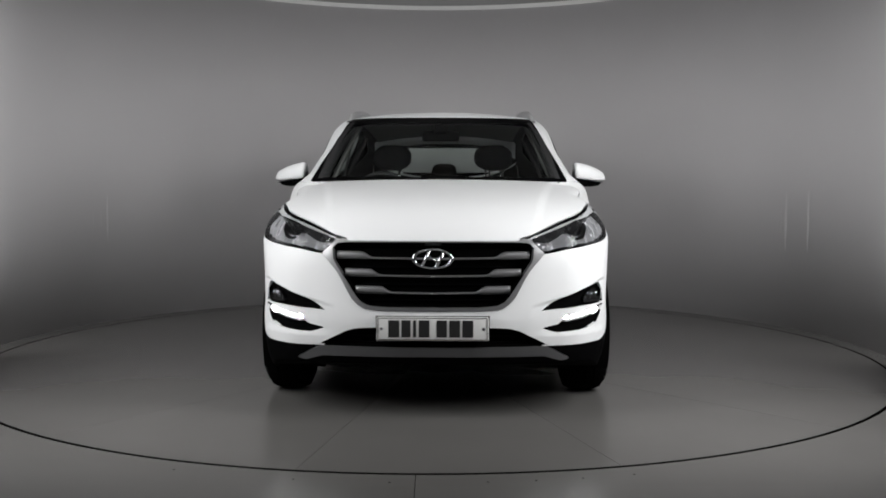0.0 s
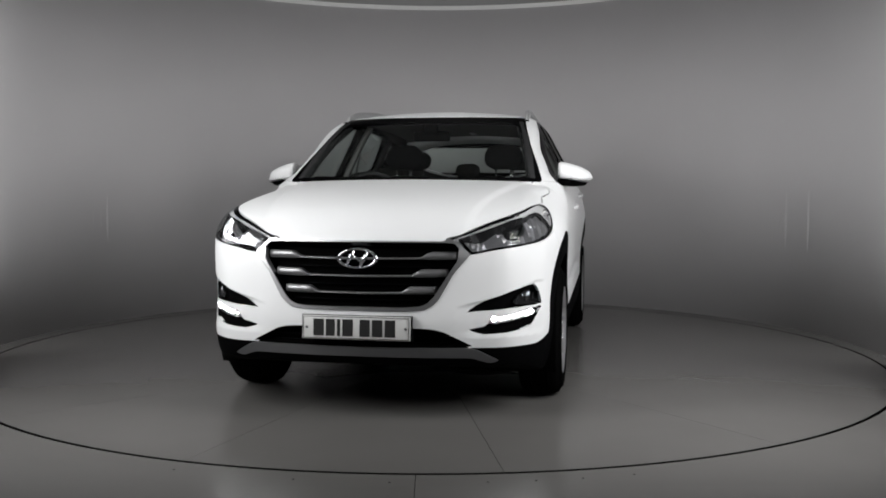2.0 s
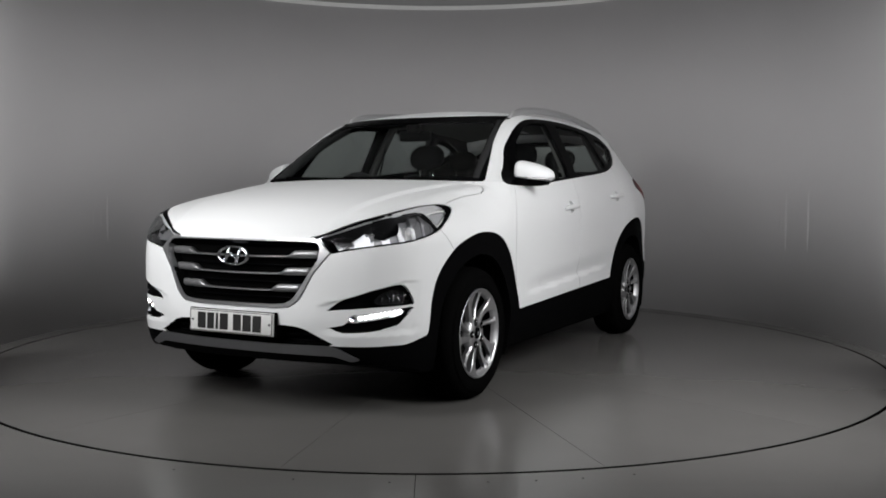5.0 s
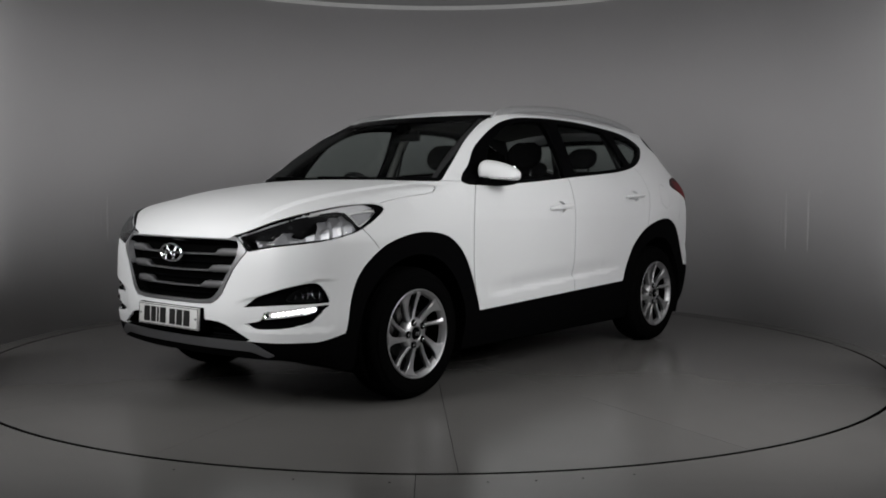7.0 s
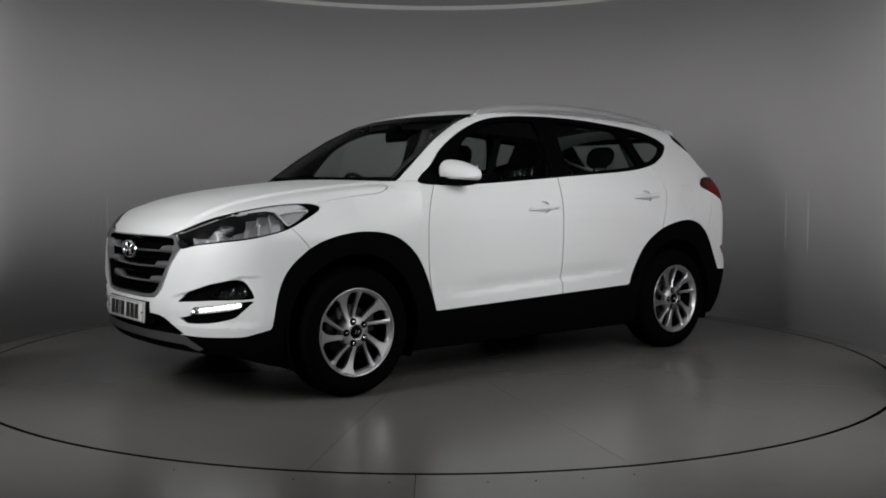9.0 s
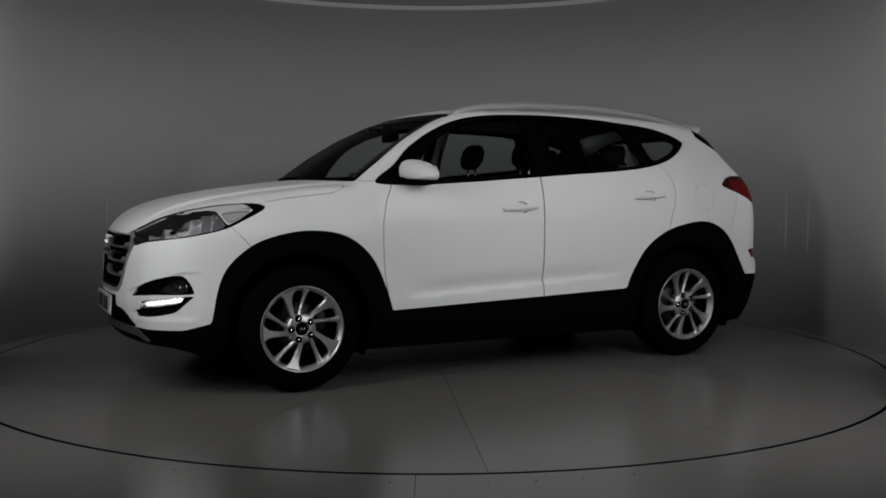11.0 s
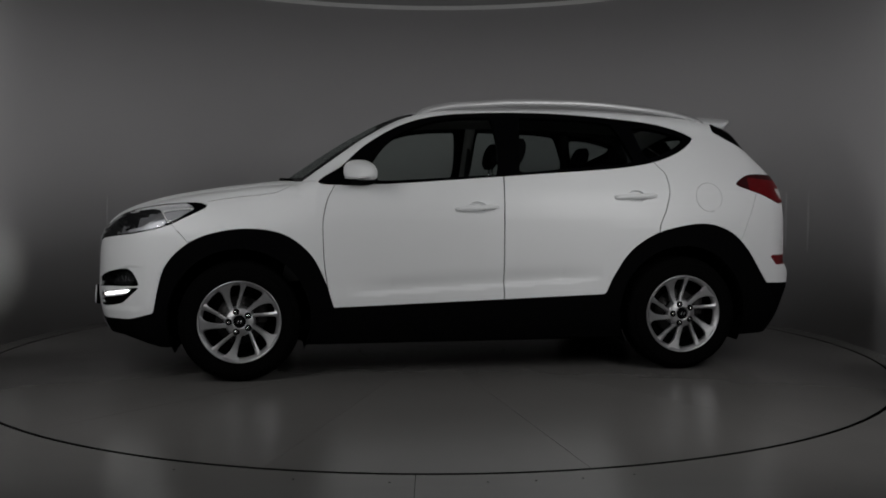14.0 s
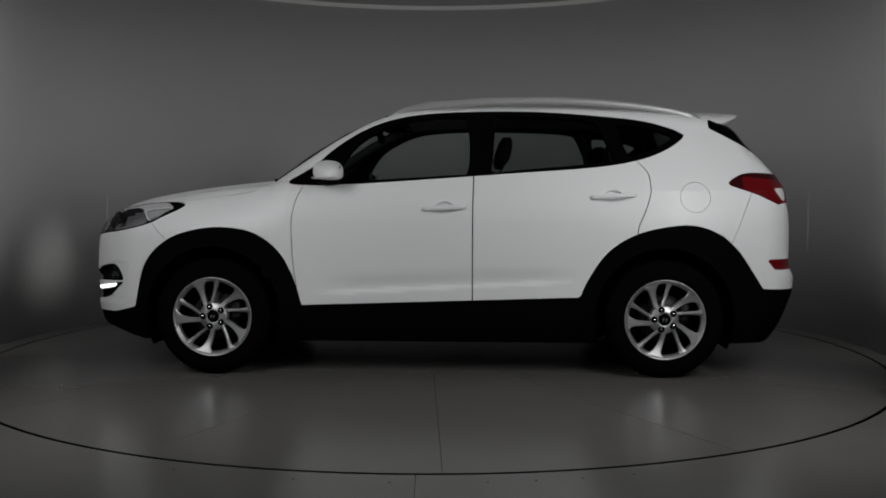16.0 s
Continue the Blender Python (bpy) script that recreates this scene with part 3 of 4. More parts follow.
PANE_Q = grow([(-1.13, 1.31), (-1.08, 1.44), (-1.08, 1.49), (-1.2, 1.485), (-1.33, 1.455), (-1.4, 1.425), (-1.32, 1.365), (-1.2, 1.315)], n=4)
DOOR_F = spline([0.3, 0.42, 0.52, 0.72, 0.89, 1.02, 1.14, 1.2], [0.79, 0.805, 0.83, 0.855, 0.86, 0.84, 0.785, 0.75])
DOOR_R = spline([0.3, 0.86, 1.0, 1.11, 1.19, 1.27, 1.4], [-1.17, -1.17, -1.22, -1.248, -1.24, -1.18, -1.05])
HOOD_EDGE = spline([0.9, 1.0, 1.08, 1.17, 1.4, 1.6, 1.8, 2.0, 2.12, 2.2], [0.6, 0.74, 0.815, 0.84, 0.835, 0.83, 0.79, 0.66, 0.56, 0.5])
HOOD_LOW = spline([0.85, 1.0, 1.05, 1.09, 1.125, 1.22, 1.3, 1.4, 1.52, 1.7], [1.23, 1.147, 1.119, 1.0985, 1.085, 1.072, 1.063, 1.05, 1.031, 1.0])
BELT = spline([-1.19, -0.92, -0.42, 0.25, 0.58, 0.76], [1.281, 1.236, 1.199, 1.151, 1.133, 1.13])


def build_car():
    car = empty("car")
    tagged(car, "white five-door family SUV with black lower cladding on the turntable", "car")
    b = Body()
    X, Y, Z = (lambda v: v[:, 0]), (lambda v: v[:, 1]), (lambda v: v[:, 2])
    diag = lambda v: v[:, 1] - v[:, 0]
    ahead = lambda v: 1.3 - v[:, 0]
    # wheel openings
    for cx in (1.335, -1.335):
        _, b.left = cut(b.left, np.maximum(np.hypot(X(b.left[0]) - cx, Z(b.left[0]) - 0.36) - 0.405, 0.5 - Y(b.left[0])))
    # glass
    dlo = b.take(lambda v: np.maximum(outline(DLO, X(v), Z(v)), 0.45 - Y(v)), 0.001)
    screen = b.take(lambda v: np.maximum(np.maximum(outline(SCREEN, Y(v), Z(v)), 0.15 - X(v)), X(v) - 1.1 + 0.22 * Y(v) ** 2), 0.001)
    rear_screen = b.take(lambda v: np.maximum(np.maximum(X(v) + 1.63, Z(v) - 1.54), 1.485 + 0.53 * (X(v) + 1.62) - Z(v)), 0.002)
    # lamps and openings of the front
    grille = b.take(lambda v: np.maximum(outline(GRILLE, Y(v), Z(v)), ahead(v)), 0.0)
    frame_ring = b.take(lambda v: np.maximum(outline(GRILLE_FRAME, Y(v), Z(v)), ahead(v)), 0.001)
    lamp = b.take(lambda v: np.maximum(outline(HEADLAMP, diag(v), Z(v)), ahead(v)), 0.002)
    fog_up = b.take(lambda v: np.maximum(outline(FOG_UP, diag(v), Z(v)), ahead(v)), 0.0)
    fog_low = b.take(lambda v: np.maximum(outline(FOG_LOW, diag(v), Z(v)), ahead(v)), 0.0)
    intake = b.take(lambda v: np.maximum(outline(INTAKE, Y(v), Z(v)), ahead(v)), 0.0)
    skid = b.take(lambda v: np.maximum(outline(SKID, Y(v), Z(v)), ahead(v)), 0.001)
    tail = b.take(lambda v: np.maximum(np.maximum(outline(TAILLAMP, X(v), Z(v)), 0.42 - Y(v)), X(v) + 1.6), 0.0015)
    refl = b.take(lambda v: np.maximum(np.maximum(outline(REFLECTOR, X(v), Z(v)), 0.5 - Y(v)), X(v) + 1.6), 0.0)
    # unpainted plastic
    clad = b.take(lambda v: np.maximum(outline(CLAD, X(v), Z(v)), 0.21 - Z(v)), 0.001)
    floor_pan, b.left = cut(b.left, Z(b.left[0]) - 0.215)
    clad_parts = []
    for lo_, hi_, nm in ((0.8, 3.0, "front_cladding"), (-0.84, 0.8, "sill_cladding"), (-3.0, -0.84, "rear_cladding")):
        p, _ = cut(clad, np.maximum(lo_ - X(clad[0]), X(clad[0]) - hi_))
        clad_parts.append((nm, p))
    # painted panels
    hood = b.take(lambda v: np.maximum(np.maximum(np.where((X(v) < 1.52) & (Y(v) > 0.7), HOOD_LOW(X(v)) - Z(v), Y(v) - HOOD_EDGE(X(v))), 1.078 - 0.24 * Y(v) ** 2 - X(v)), 0.852 - Z(v)))
    cowl = b.take(lambda v: np.maximum(np.maximum(np.maximum(0.95 - X(v), X(v) - 1.16), Y(v) - 0.69), 1.08 - Z(v)), 0.0)
    bumper = b.take(lambda v: 1.63 + 0.9 * (Z(v) - 0.82) - X(v))
    fender = b.take(lambda v: np.maximum(DOOR_F(Z(v)) - X(v), Z(v) - 1.152))
    door_f = b.take(lambda v: np.maximum(np.maximum(-0.21 - 0.03 * np.clip(Z(v) - 1.0, 0, 1) - X(v), Z(v) - BELT(X(v)) - 0.008), 0.3 - Y(v)), 0.0036)
    door_r = b.take(lambda v: np.maximum(np.maximum(DOOR_R(Z(v)) - X(v), Z(v) - BELT(X(v)) - 0.008), 0.3 - Y(v)), 0.003)
    fuel = b.take(lambda v: np.maximum(np.hypot(X(v) + 1.503, Z(v) - 1.062) - 0.088, 0.3 - Y(v)), 0.0013)
    rbumper = b.take(lambda v: np.maximum(X(v) + 1.73 + 0.4 * (Z(v) - 0.82), Z(v) - np.where(Y(v) < 0.6, 0.74, 1.1)), 0.002)
    tailgate = b.take(lambda v: np.maximum(X(v) + 1.86, Y(v) - 0.66), 0.002)
    shell = b.left

    def both(name, piece, mat, label="", **kw):
        out = []
        for mirror in (False, True):
            out.append(part(name, sheet(name, piece, mirror=mirror, **kw), mat, car, label))
        return out

    def mid(name, piece, mat, label="", **kw):
        return part(name, sheet(name, piece, centre=True, **kw), mat, car, label)

    mid("body_shell", shell, PAINT, "white painted roof, pillars and rear quarters")
    mid("hood", hood, PAINT, "white painted hood with two creases")
    mid("cowl", cowl, MATTBLACK, "black plastic cowl under the windscreen")
    mid("front_bumper", bumper, PAINT, "white painted front bumper")
    mid("rear_bumper", rbumper, PAINT)
    mid("tailgate", tailgate, PAINT)
    both("front_fender", fender, PAINT)
    cups = []
    for piece, xm, zm in ((door_f, -0.045, 0.997), (door_r, -1.03, 1.0655)):
        cup, piece = cut(piece, np.hypot((X(piece[0]) - xm) / 1.5, Z(piece[0]) - zm) - 0.038)
        cups.append((cup, piece))
    doors = both("front_door", cups[0][1], PAINT), both("rear_door", cups[1][1], PAINT)
    for pair, (cup, piece) in zip(doors, cups):
        for mirror in (False, True):
            part("handle_cup", sheet("handle_cup", cup, mirror=mirror, sink=0.022), PAINT, pair[int(mirror)])
    both("fuel_flap", fuel, PAINT)
    for nm, p in clad_parts:
        if nm == "front_cladding":
            mid(nm, p, PLASTIC, "black plastic arch and bumper cladding", depth=0.03)
        else:
            both(nm, p, PLASTIC, "black plastic cladding", depth=0.03)
    mid("floor_pan", floor_pan, MATTBLACK, "black underbody", depth=0)
    mid("skid_plate", skid, DARKSILVER, "silver grey skid plate", depth=0.03, raised=0.005)
    mid("grille_frame", frame_ring, SILVER, "satin silver grille surround", depth=0.03, raised=0.006)
    mid("grille", grille, MATTBLACK, "black recessed grille", sink=0.07)
    mid("lower_intake", intake, MATTBLACK, "black lower air intake", sink=0.06)
    # side glazing: black surround with three panes let in
    rest = dlo
    panes = []
    for poly_, nm in ((PANE_F, "front_side_window"), (PANE_R, "rear_side_window"), (PANE_Q, "quarter_window")):
        f = outline(poly_, X(rest[0]), Z(rest[0]))
        pane, rest = cut(rest, f)
        panes.append((nm, pane))
    for mirror in (False, True):
        fr = part("window_surround", sheet("window_surround", rest, mirror=mirror, depth=0.03), GLOSSBLACK, car, "gloss black window surround")
        for nm, pane in panes:
            g = part(nm, sheet(nm, pane, mirror=mirror, depth=0, sink=0.006), DARKPANE if nm != "front_side_window" else PANE, car, "lightly tinted glass")
            g.visible_shadow = False
    f = outline(SCREEN_PANE, Y(screen[0]), Z(screen[0]))
    pane, rest = cut(screen, f)
    mid("windscreen_border", rest, GLOSSBLACK, "black printed windscreen border", depth=0.012)
    g = mid("windscreen", pane, PANE, "clear laminated windscreen", depth=0)
    g.visible_shadow = False
    f = np.maximum(Y(rear_screen[0]) - 0.53, np.maximum(1.27 - Z(rear_screen[0]), Z(rear_screen[0]) - 1.49))
    pane, rest = cut(rear_screen, f)
    mid("rear_window_border", rest, GLOSSBLACK, "black rear window border")
    g = mid("rear_window", pane, PANE, "tinted rear window", depth=0)
    g.visible_shadow = False
    # tail lamps and reflectors
    inner, outer = cut(tail, outline([(-1.972, 1.112), (-2.055, 1.115), (-2.055, 1.06), (-2.035, 1.034)], X(tail[0]), Z(tail[0])))
    tip, rest = cut(outer, np.minimum(-1.79 - X(outer[0]), 1.172 - Z(outer[0]) + 0.1 * (X(outer[0]) + 1.9)))
    for mirror in (False, True):
        tl = part("tail_lamp", sheet("tail_lamp", rest, mirror=mirror, depth=0.03, raised=0.005), RED, car, "red tail lamp")
        part("dark_lens", sheet("dark_lens", tip, mirror=mirror, depth=0.03, raised=0.005), DEEPRED, tl, "dark red lens")
        part("clear_lens", sheet("clear_lens", inner, mirror=mirror, depth=0.03, raised=0.005), CLEARLENS, tl, "clear white lens")
    both("reflector", refl, RED, "red bumper reflector", sink=0.003)
    # lining seen through the windows
    lining = [p for p in (shell, tailgate, rbumper, door_f, door_r, fender)]
    v = np.concatenate([p[0] for p in lining])
    k = np.cumsum([0] + [len(p[0]) for p in lining])
    t = np.concatenate([p[1] + o for p, o in zip(lining, k)])
    n = normals(v)
    mid("lining", (v - 0.03 * n, t), TRIM, "dark interior lining", depth=0)
    build_front(car, lamp, fog_up, fog_low)
    return car


def islands(piece):
    """The connected pieces of a mesh, without its smallest crumbs."""
    v, t = piece
    root = np.arange(len(v))
    for _ in range(len(v)):
        low = root[t].min(1)
        new_root = root.copy()
        for k in range(3):
            np.minimum.at(new_root, t[:, k], low)
        if (new_root == root).all():
            break
        root = new_root
    found = []
    for r in np.unique(root[t[:, 0]]):
        tri = t[root[t[:, 0]] == r]
        used, inv = np.unique(tri, return_inverse=True)
        if len(tri) > 6:
            found.append((v[used], inv.reshape(-1, 3)))
    return found


def terraced(piece, s, back=0.085, step=0.05, lean=0.2):
    """A reflector in upright steps that face forward and a little up, behind a piece of skin."""
    _, piece = cut(piece, np.hypot(piece[0][:, 1] - 0.7, piece[0][:, 2] - 0.905) - 0.05)
    v, t = piece[0].copy(), piece[1]
    x = v[:, 0] - back
    near = np.floor(x / step)
    v[:, 0] = (near + np.clip((x / step - near - 0.86) / 0.14, 0, 1)) * step - lean * (v[:, 2] - 0.9)
    v[:, 1] *= s
    me = bpy.data.meshes.new("reflector_bowl")
    me.from_pydata(v.tolist(), [], (t if s > 0 else t[:, ::-1]).tolist())
    me.update()
    return me


def build_front(car, lamp, fog_up, fog_low):
    Zc = lambda v: v[:, 2]
    q = lambda v: v[:, 1] - v[:, 0]
    # where the lamp's own outline runs, a black rim; inside it the lens
    edge = outline(HEADLAMP, q(lamp[0]), Zc(lamp[0]))
    tip = np.clip((q(lamp[0]) + 0.83) / 0.08, 0, 1)
    over = np.clip((Zc(lamp[0]) - 0.9 - 0.2 * (q(lamp[0]) + 1.5)) / 0.03, 0, 1)
    glassy, rim = cut(lamp, edge + 0.006 + 0.022 * tip + 0.004 * over)
    bowl, brow = cut(glassy, outline(BOWL, q(glassy[0]), Zc(glassy[0])))
    corner, brow = cut(brow, outline(MARKER, q(brow[0]), Zc(brow[0])))
    low, brow = cut(brow, Zc(brow[0]) - np.where(q(brow[0]) > -0.93, 0.978 + 0.16 * (q(brow[0]) + 0.94), 0.845 + 0.133 * (q(brow[0]) + 1.6)))
    drl, fog_bezel = cut(fog_low, outline(DRL, q(fog_low[0]), Zc(fog_low[0])))
    # an added emitter deep in each running light throws the spot on the wall
    hole, drl = cut(drl, np.hypot((q(drl[0]) + 1.488) / 1.35, Zc(drl[0]) - 0.497) - 0.0125)
    mouth = hole[0].mean(0)
    lens_f = outline(grow([(-1.12, 0.562), (-1.105, 0.6), (-1.15, 0.632), (-1.22, 0.632), (-1.31, 0.606), (-1.355, 0.568), (-1.25, 0.559)], n=4), q(fog_up[0]), Zc(fog_up[0]))
    fog_glass, fog_rest = cut(fog_up, lens_f)
    for mirror in (False, True):
        s = -1 if mirror else 1
        h = part("headlamp", sheet("headlamp", rim, mirror=mirror, depth=0.04), GLOSSBLACK, car, "clear headlamp with projector lens")
        part("lamp_housing", sheet("lamp_housing", bowl, mirror=mirror, sink=0.13), DARKBOWL, h, "black lamp housing")
        part("reflector_bowl", terraced(bowl, s), LAMPBOWL, h, "stepped silver reflector")
        part("brow", sheet("brow", brow, mirror=mirror, sink=0.008), BROW, h, "silver brow trim")
        for edge_ in islands(low):
            part("lamp_edge", sheet("lamp_edge", edge_, mirror=mirror, sink=0.008), GLOSSBLACK, h, "black lamp edge")
        marker, marker_rim = cut(corner, outline(MARKER, q(corner[0]), Zc(corner[0])) + 0.008)
        part("side_marker", sheet("side_marker", marker, mirror=mirror, sink=0.014), AMBERDIM, h, "pale grey indicator lens")
        part("marker_frame", sheet("marker_frame", marker_rim, mirror=mirror, sink=0.006), WHITETRIM, h, "bright marker frame")
        g = part("lens_cover", sheet("lens_cover", glassy, mirror=mirror, depth=0, raised=0.001), LENS, h, "clear lens cover")
        g.visible_shadow = False
        # projectors: a chrome ring round a glass eye
        for (x, y, z), r in (((1.87, 0.7, 0.905), 0.036), ((1.985, 0.6, 0.885), 0.018)):
            m = Matrix.Translation((x, s * y, z)) @ Vector((0.97, s * 0.12, 0.1)).to_track_quat("Z", "Y").to_matrix().to_4x4()
            ring = part("projector_ring", lathe([(r * 1.2, -0.06), (r * 1.2, 0.0), (r * 1.1, 0.008), (r, 0.004), (r * 0.96, -0.02), (r * 1.0, -0.05)], 28, m), SILVER, h, "chrome ring")
            part("projector_dish", lathe([(r * 1.22, -0.05), (r * 1.4, -0.03), (r * 1.75, -0.004), (r * 1.8, -0.004), (r * 1.5, -0.04)], 28, m), DISH, h, "chrome reflector dish")
            part("projector_eye", lathe([(0, 0.002), (r * 0.5, -0.002), (r * 0.85, -0.012), (r * 0.96, -0.022)], 24, m), EYEGLASS, h, "grey glass eye")
        part("light_bar", tube([(2.0, s * 0.6, 0.829), (1.955, s * 0.69, 0.843)], 0.0055, 8), CLEARLENS, h, "white light bar")
        f = part("fog_lamp", sheet("fog_lamp", fog_rest, mirror=mirror, sink=0.018), PLASTIC, car, "black fog lamp bezel")
        part("fog_reflector", sheet("fog_reflector", fog_glass, mirror=mirror, sink=0.035), DARKBOWL, f, "silver fog reflector")
        for qr in (-1.15, -1.185, -1.22, -1.26, -1.3):
            pts = []
            for zr in (0.572, 0.59, 0.612 - 0.4 * max(0, -1.25 - qr)):
                p = fog_glass[0][np.argmin(np.hypot(q(fog_glass[0]) - qr, Zc(fog_glass[0]) - zr))]
                pts.append((p[0] - 0.026, s * (p[1] - 0.012), zr))
            part("reflector_rib", tube(pts, 0.0035, 8), CHROME, f, "chrome reflector rib")
        g = part("fog_glass", sheet("fog_glass", fog_glass, mirror=mirror, depth=0, sink=0.012), LENS, f, "clear fog lens")
        g.visible_shadow = False
        d = part("running_light", sheet("running_light", fog_bezel, mirror=mirror, sink=0.016), PLASTIC, car, "black running light bezel")
        strip = part("led_strip", sheet("led_strip", drl, mirror=mirror, sink=0.013), BROW, d, "silver running light reflector")
        m = Matrix.Translation((mouth[0], s * mouth[1], mouth[2])) @ Vector((1, s * 0.085, 0.055)).to_track_quat("Z", "Y").to_matrix().to_4x4()
        tube_ = part("collimator", lathe([(0.0125, 0.004), (0.0115, 0.004), (0.0115, -0.038), (0, -0.038)], 20, m), MATTBLACK, d, "added black tube that narrows the beam")
        part("added_beam_source", lathe([(0, -0.032), (0.007, -0.032), (0.0075, -0.036)], 16, m), ADDED_BEAM, tube_, "added glowing disc for the spot on the wall")
        for k in range(9):
            u = k / 8
            to = np.hypot(q(drl[0]) + 1.172 + 0.268 * u, Zc(drl[0]) - 0.523 + 0.026 * u)
            near = np.argsort(to)[:6]
            w = 1 / (to[near] + 0.004)
            p = (drl[0][near] * w[:, None]).sum(0) / w.sum()
            dq = -1.172 - 0.268 * u - (p[1] - p[0])
            p = np.array([p[0] - dq / 2 - 0.006, s * (p[1] + dq / 2 - 0.006), 0.523 - 0.026 * u])
            part("led", lathe([(0, 0.004), (0.005, 0.003), (0.0082, 0.0), (0.0088, -0.012)], 14, Matrix.Translation(p) @ Vector((0.85, s * 0.5, 0)).to_track_quat("Z", "Y").to_matrix().to_4x4()), LED, strip, "lit white led")
    # grille bars: three slim bars with broad silver ends
    for z0, half in ((0.775, 0.455), (0.693, 0.415), (0.613, 0.365)):
        for s in (1, -1):
            rows = []
            for k in range(25):
                u = k / 24
                y = half * u
                wide = np.clip((y - (half - 0.16)) / 0.035, 0, 1)
                hgt = 0.0038 + 0.0142 * wide
                z = z0 + 0.012 * wide + 0.004 * u
                x = NOSE(z) - 0.095 * (y / 0.6) ** 2 - 0.028 + 0.004 * wide
                rows.append([(x + dx, s * y, z + dz) for dx, dz in ((-0.03, -hgt), (0.0, -hgt), (0.008, -hgt * 0.2), (0.004, hgt), (-0.03, hgt))])
            part("grille_bar", loft(rows), BARS, car, "dark silver grille bar with broad end")
    for z0 in (0.835, 0.735, 0.653, 0.58):
        part("grille_slat", loft([[(NOSE(z0) - 0.095 * (y / 0.6) ** 2 - 0.05 + dx, y, z0 + dz) for dx, dz in ((-0.02, -0.004), (0, -0.004), (0, 0.004), (-0.02, 0.004))]
                                  for y in np.linspace(-0.33, 0.33, 17)]), GLOSSBLACK, car, "gloss black grille slat")
    for z0 in (0.375, 0.405):
        part("intake_slat", loft([[(NOSE(z0) - 0.095 * (y / 0.6) ** 2 - 0.04 + dx, y, z0 + dz) for dx, dz in ((-0.02, -0.005), (0, -0.005), (0, 0.005), (-0.02, 0.005))]
                                  for y in np.linspace(-0.44, 0.44, 17)]), PLASTIC, car, "black intake slat")
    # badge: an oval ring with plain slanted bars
    badge = part("badge", joined(lathe([(0.08, 0), (0.084, 0.008), (0.094, 0.008), (0.098, 0)], 40, Matrix.Diagonal((1, 0.49, 1, 1)))), CHROME, car, "chrome oval badge")
    for nm, bm in (("stroke", tube([(-0.05, -0.03, 0.005), (-0.016, 0.036, 0.005)], 0.009, 8)), ("stroke", tube([(0.05, 0.03, 0.005), (0.016, -0.036, 0.005)], 0.009, 8)),
                   ("bridge", tube([(-0.024, 0.02, 0.005), (0.024, -0.02, 0.005)], 0.005, 8))):
        part(nm, bm, CHROME, badge)
    badge.matrix_basis = Matrix.Translation((2.212, 0, 0.778)) @ Matrix(((0, 0, 1, 0), (1, 0, 0, 0), (0, 1, 0, 0), (0, 0, 0, 1)))
    # number plate, its signs as plain bars
    plate = part("number_plate", box((0.012, 0.52, 0.111), (0, 0, 0), 0.004), PLATE, car, "white number plate with plain black bars")
    part("plate_border", joined(box((0.003, 0.512, 0.003), (0.0065, 0, 0.05)), box((0.003, 0.512, 0.003), (0.0065, 0, -0.05)), box((0.003, 0.003, 0.1), (0.0065, 0.254, 0)), box((0.003, 0.003, 0.1), (0.0065, -0.254, 0))), INK, plate)
    y = -0.205
    for w, gap in ((0.05, 0.011), (0.042, 0.012), (0.014, 0.012), (0.05, 0.033), (0.048, 0.011), (0.05, 0.011), (0.05, 0)):
        part("plate_bar", box((0.003, w, 0.079), (0.0068, y + w / 2, 0)), INK, plate)
        y += w + gap
    for y in (-0.238, 0.238):
        part("plate_screw", lathe([(0, 0.003), (0.006, 0.003), (0.007, 0)], 10, Matrix.Translation((0.006, y, 0)) @ pose(0, 0, 0, 0, 90, 0)), DARKSILVER, plate)
    part("plate_holder", box((0.05, 0.53, 0.118), (-0.03, 0, 0)), PLASTIC, plate)
    plate.matrix_basis = pose(2.235, 0, 0.4545, 0, -3, 0)


car = build_car()


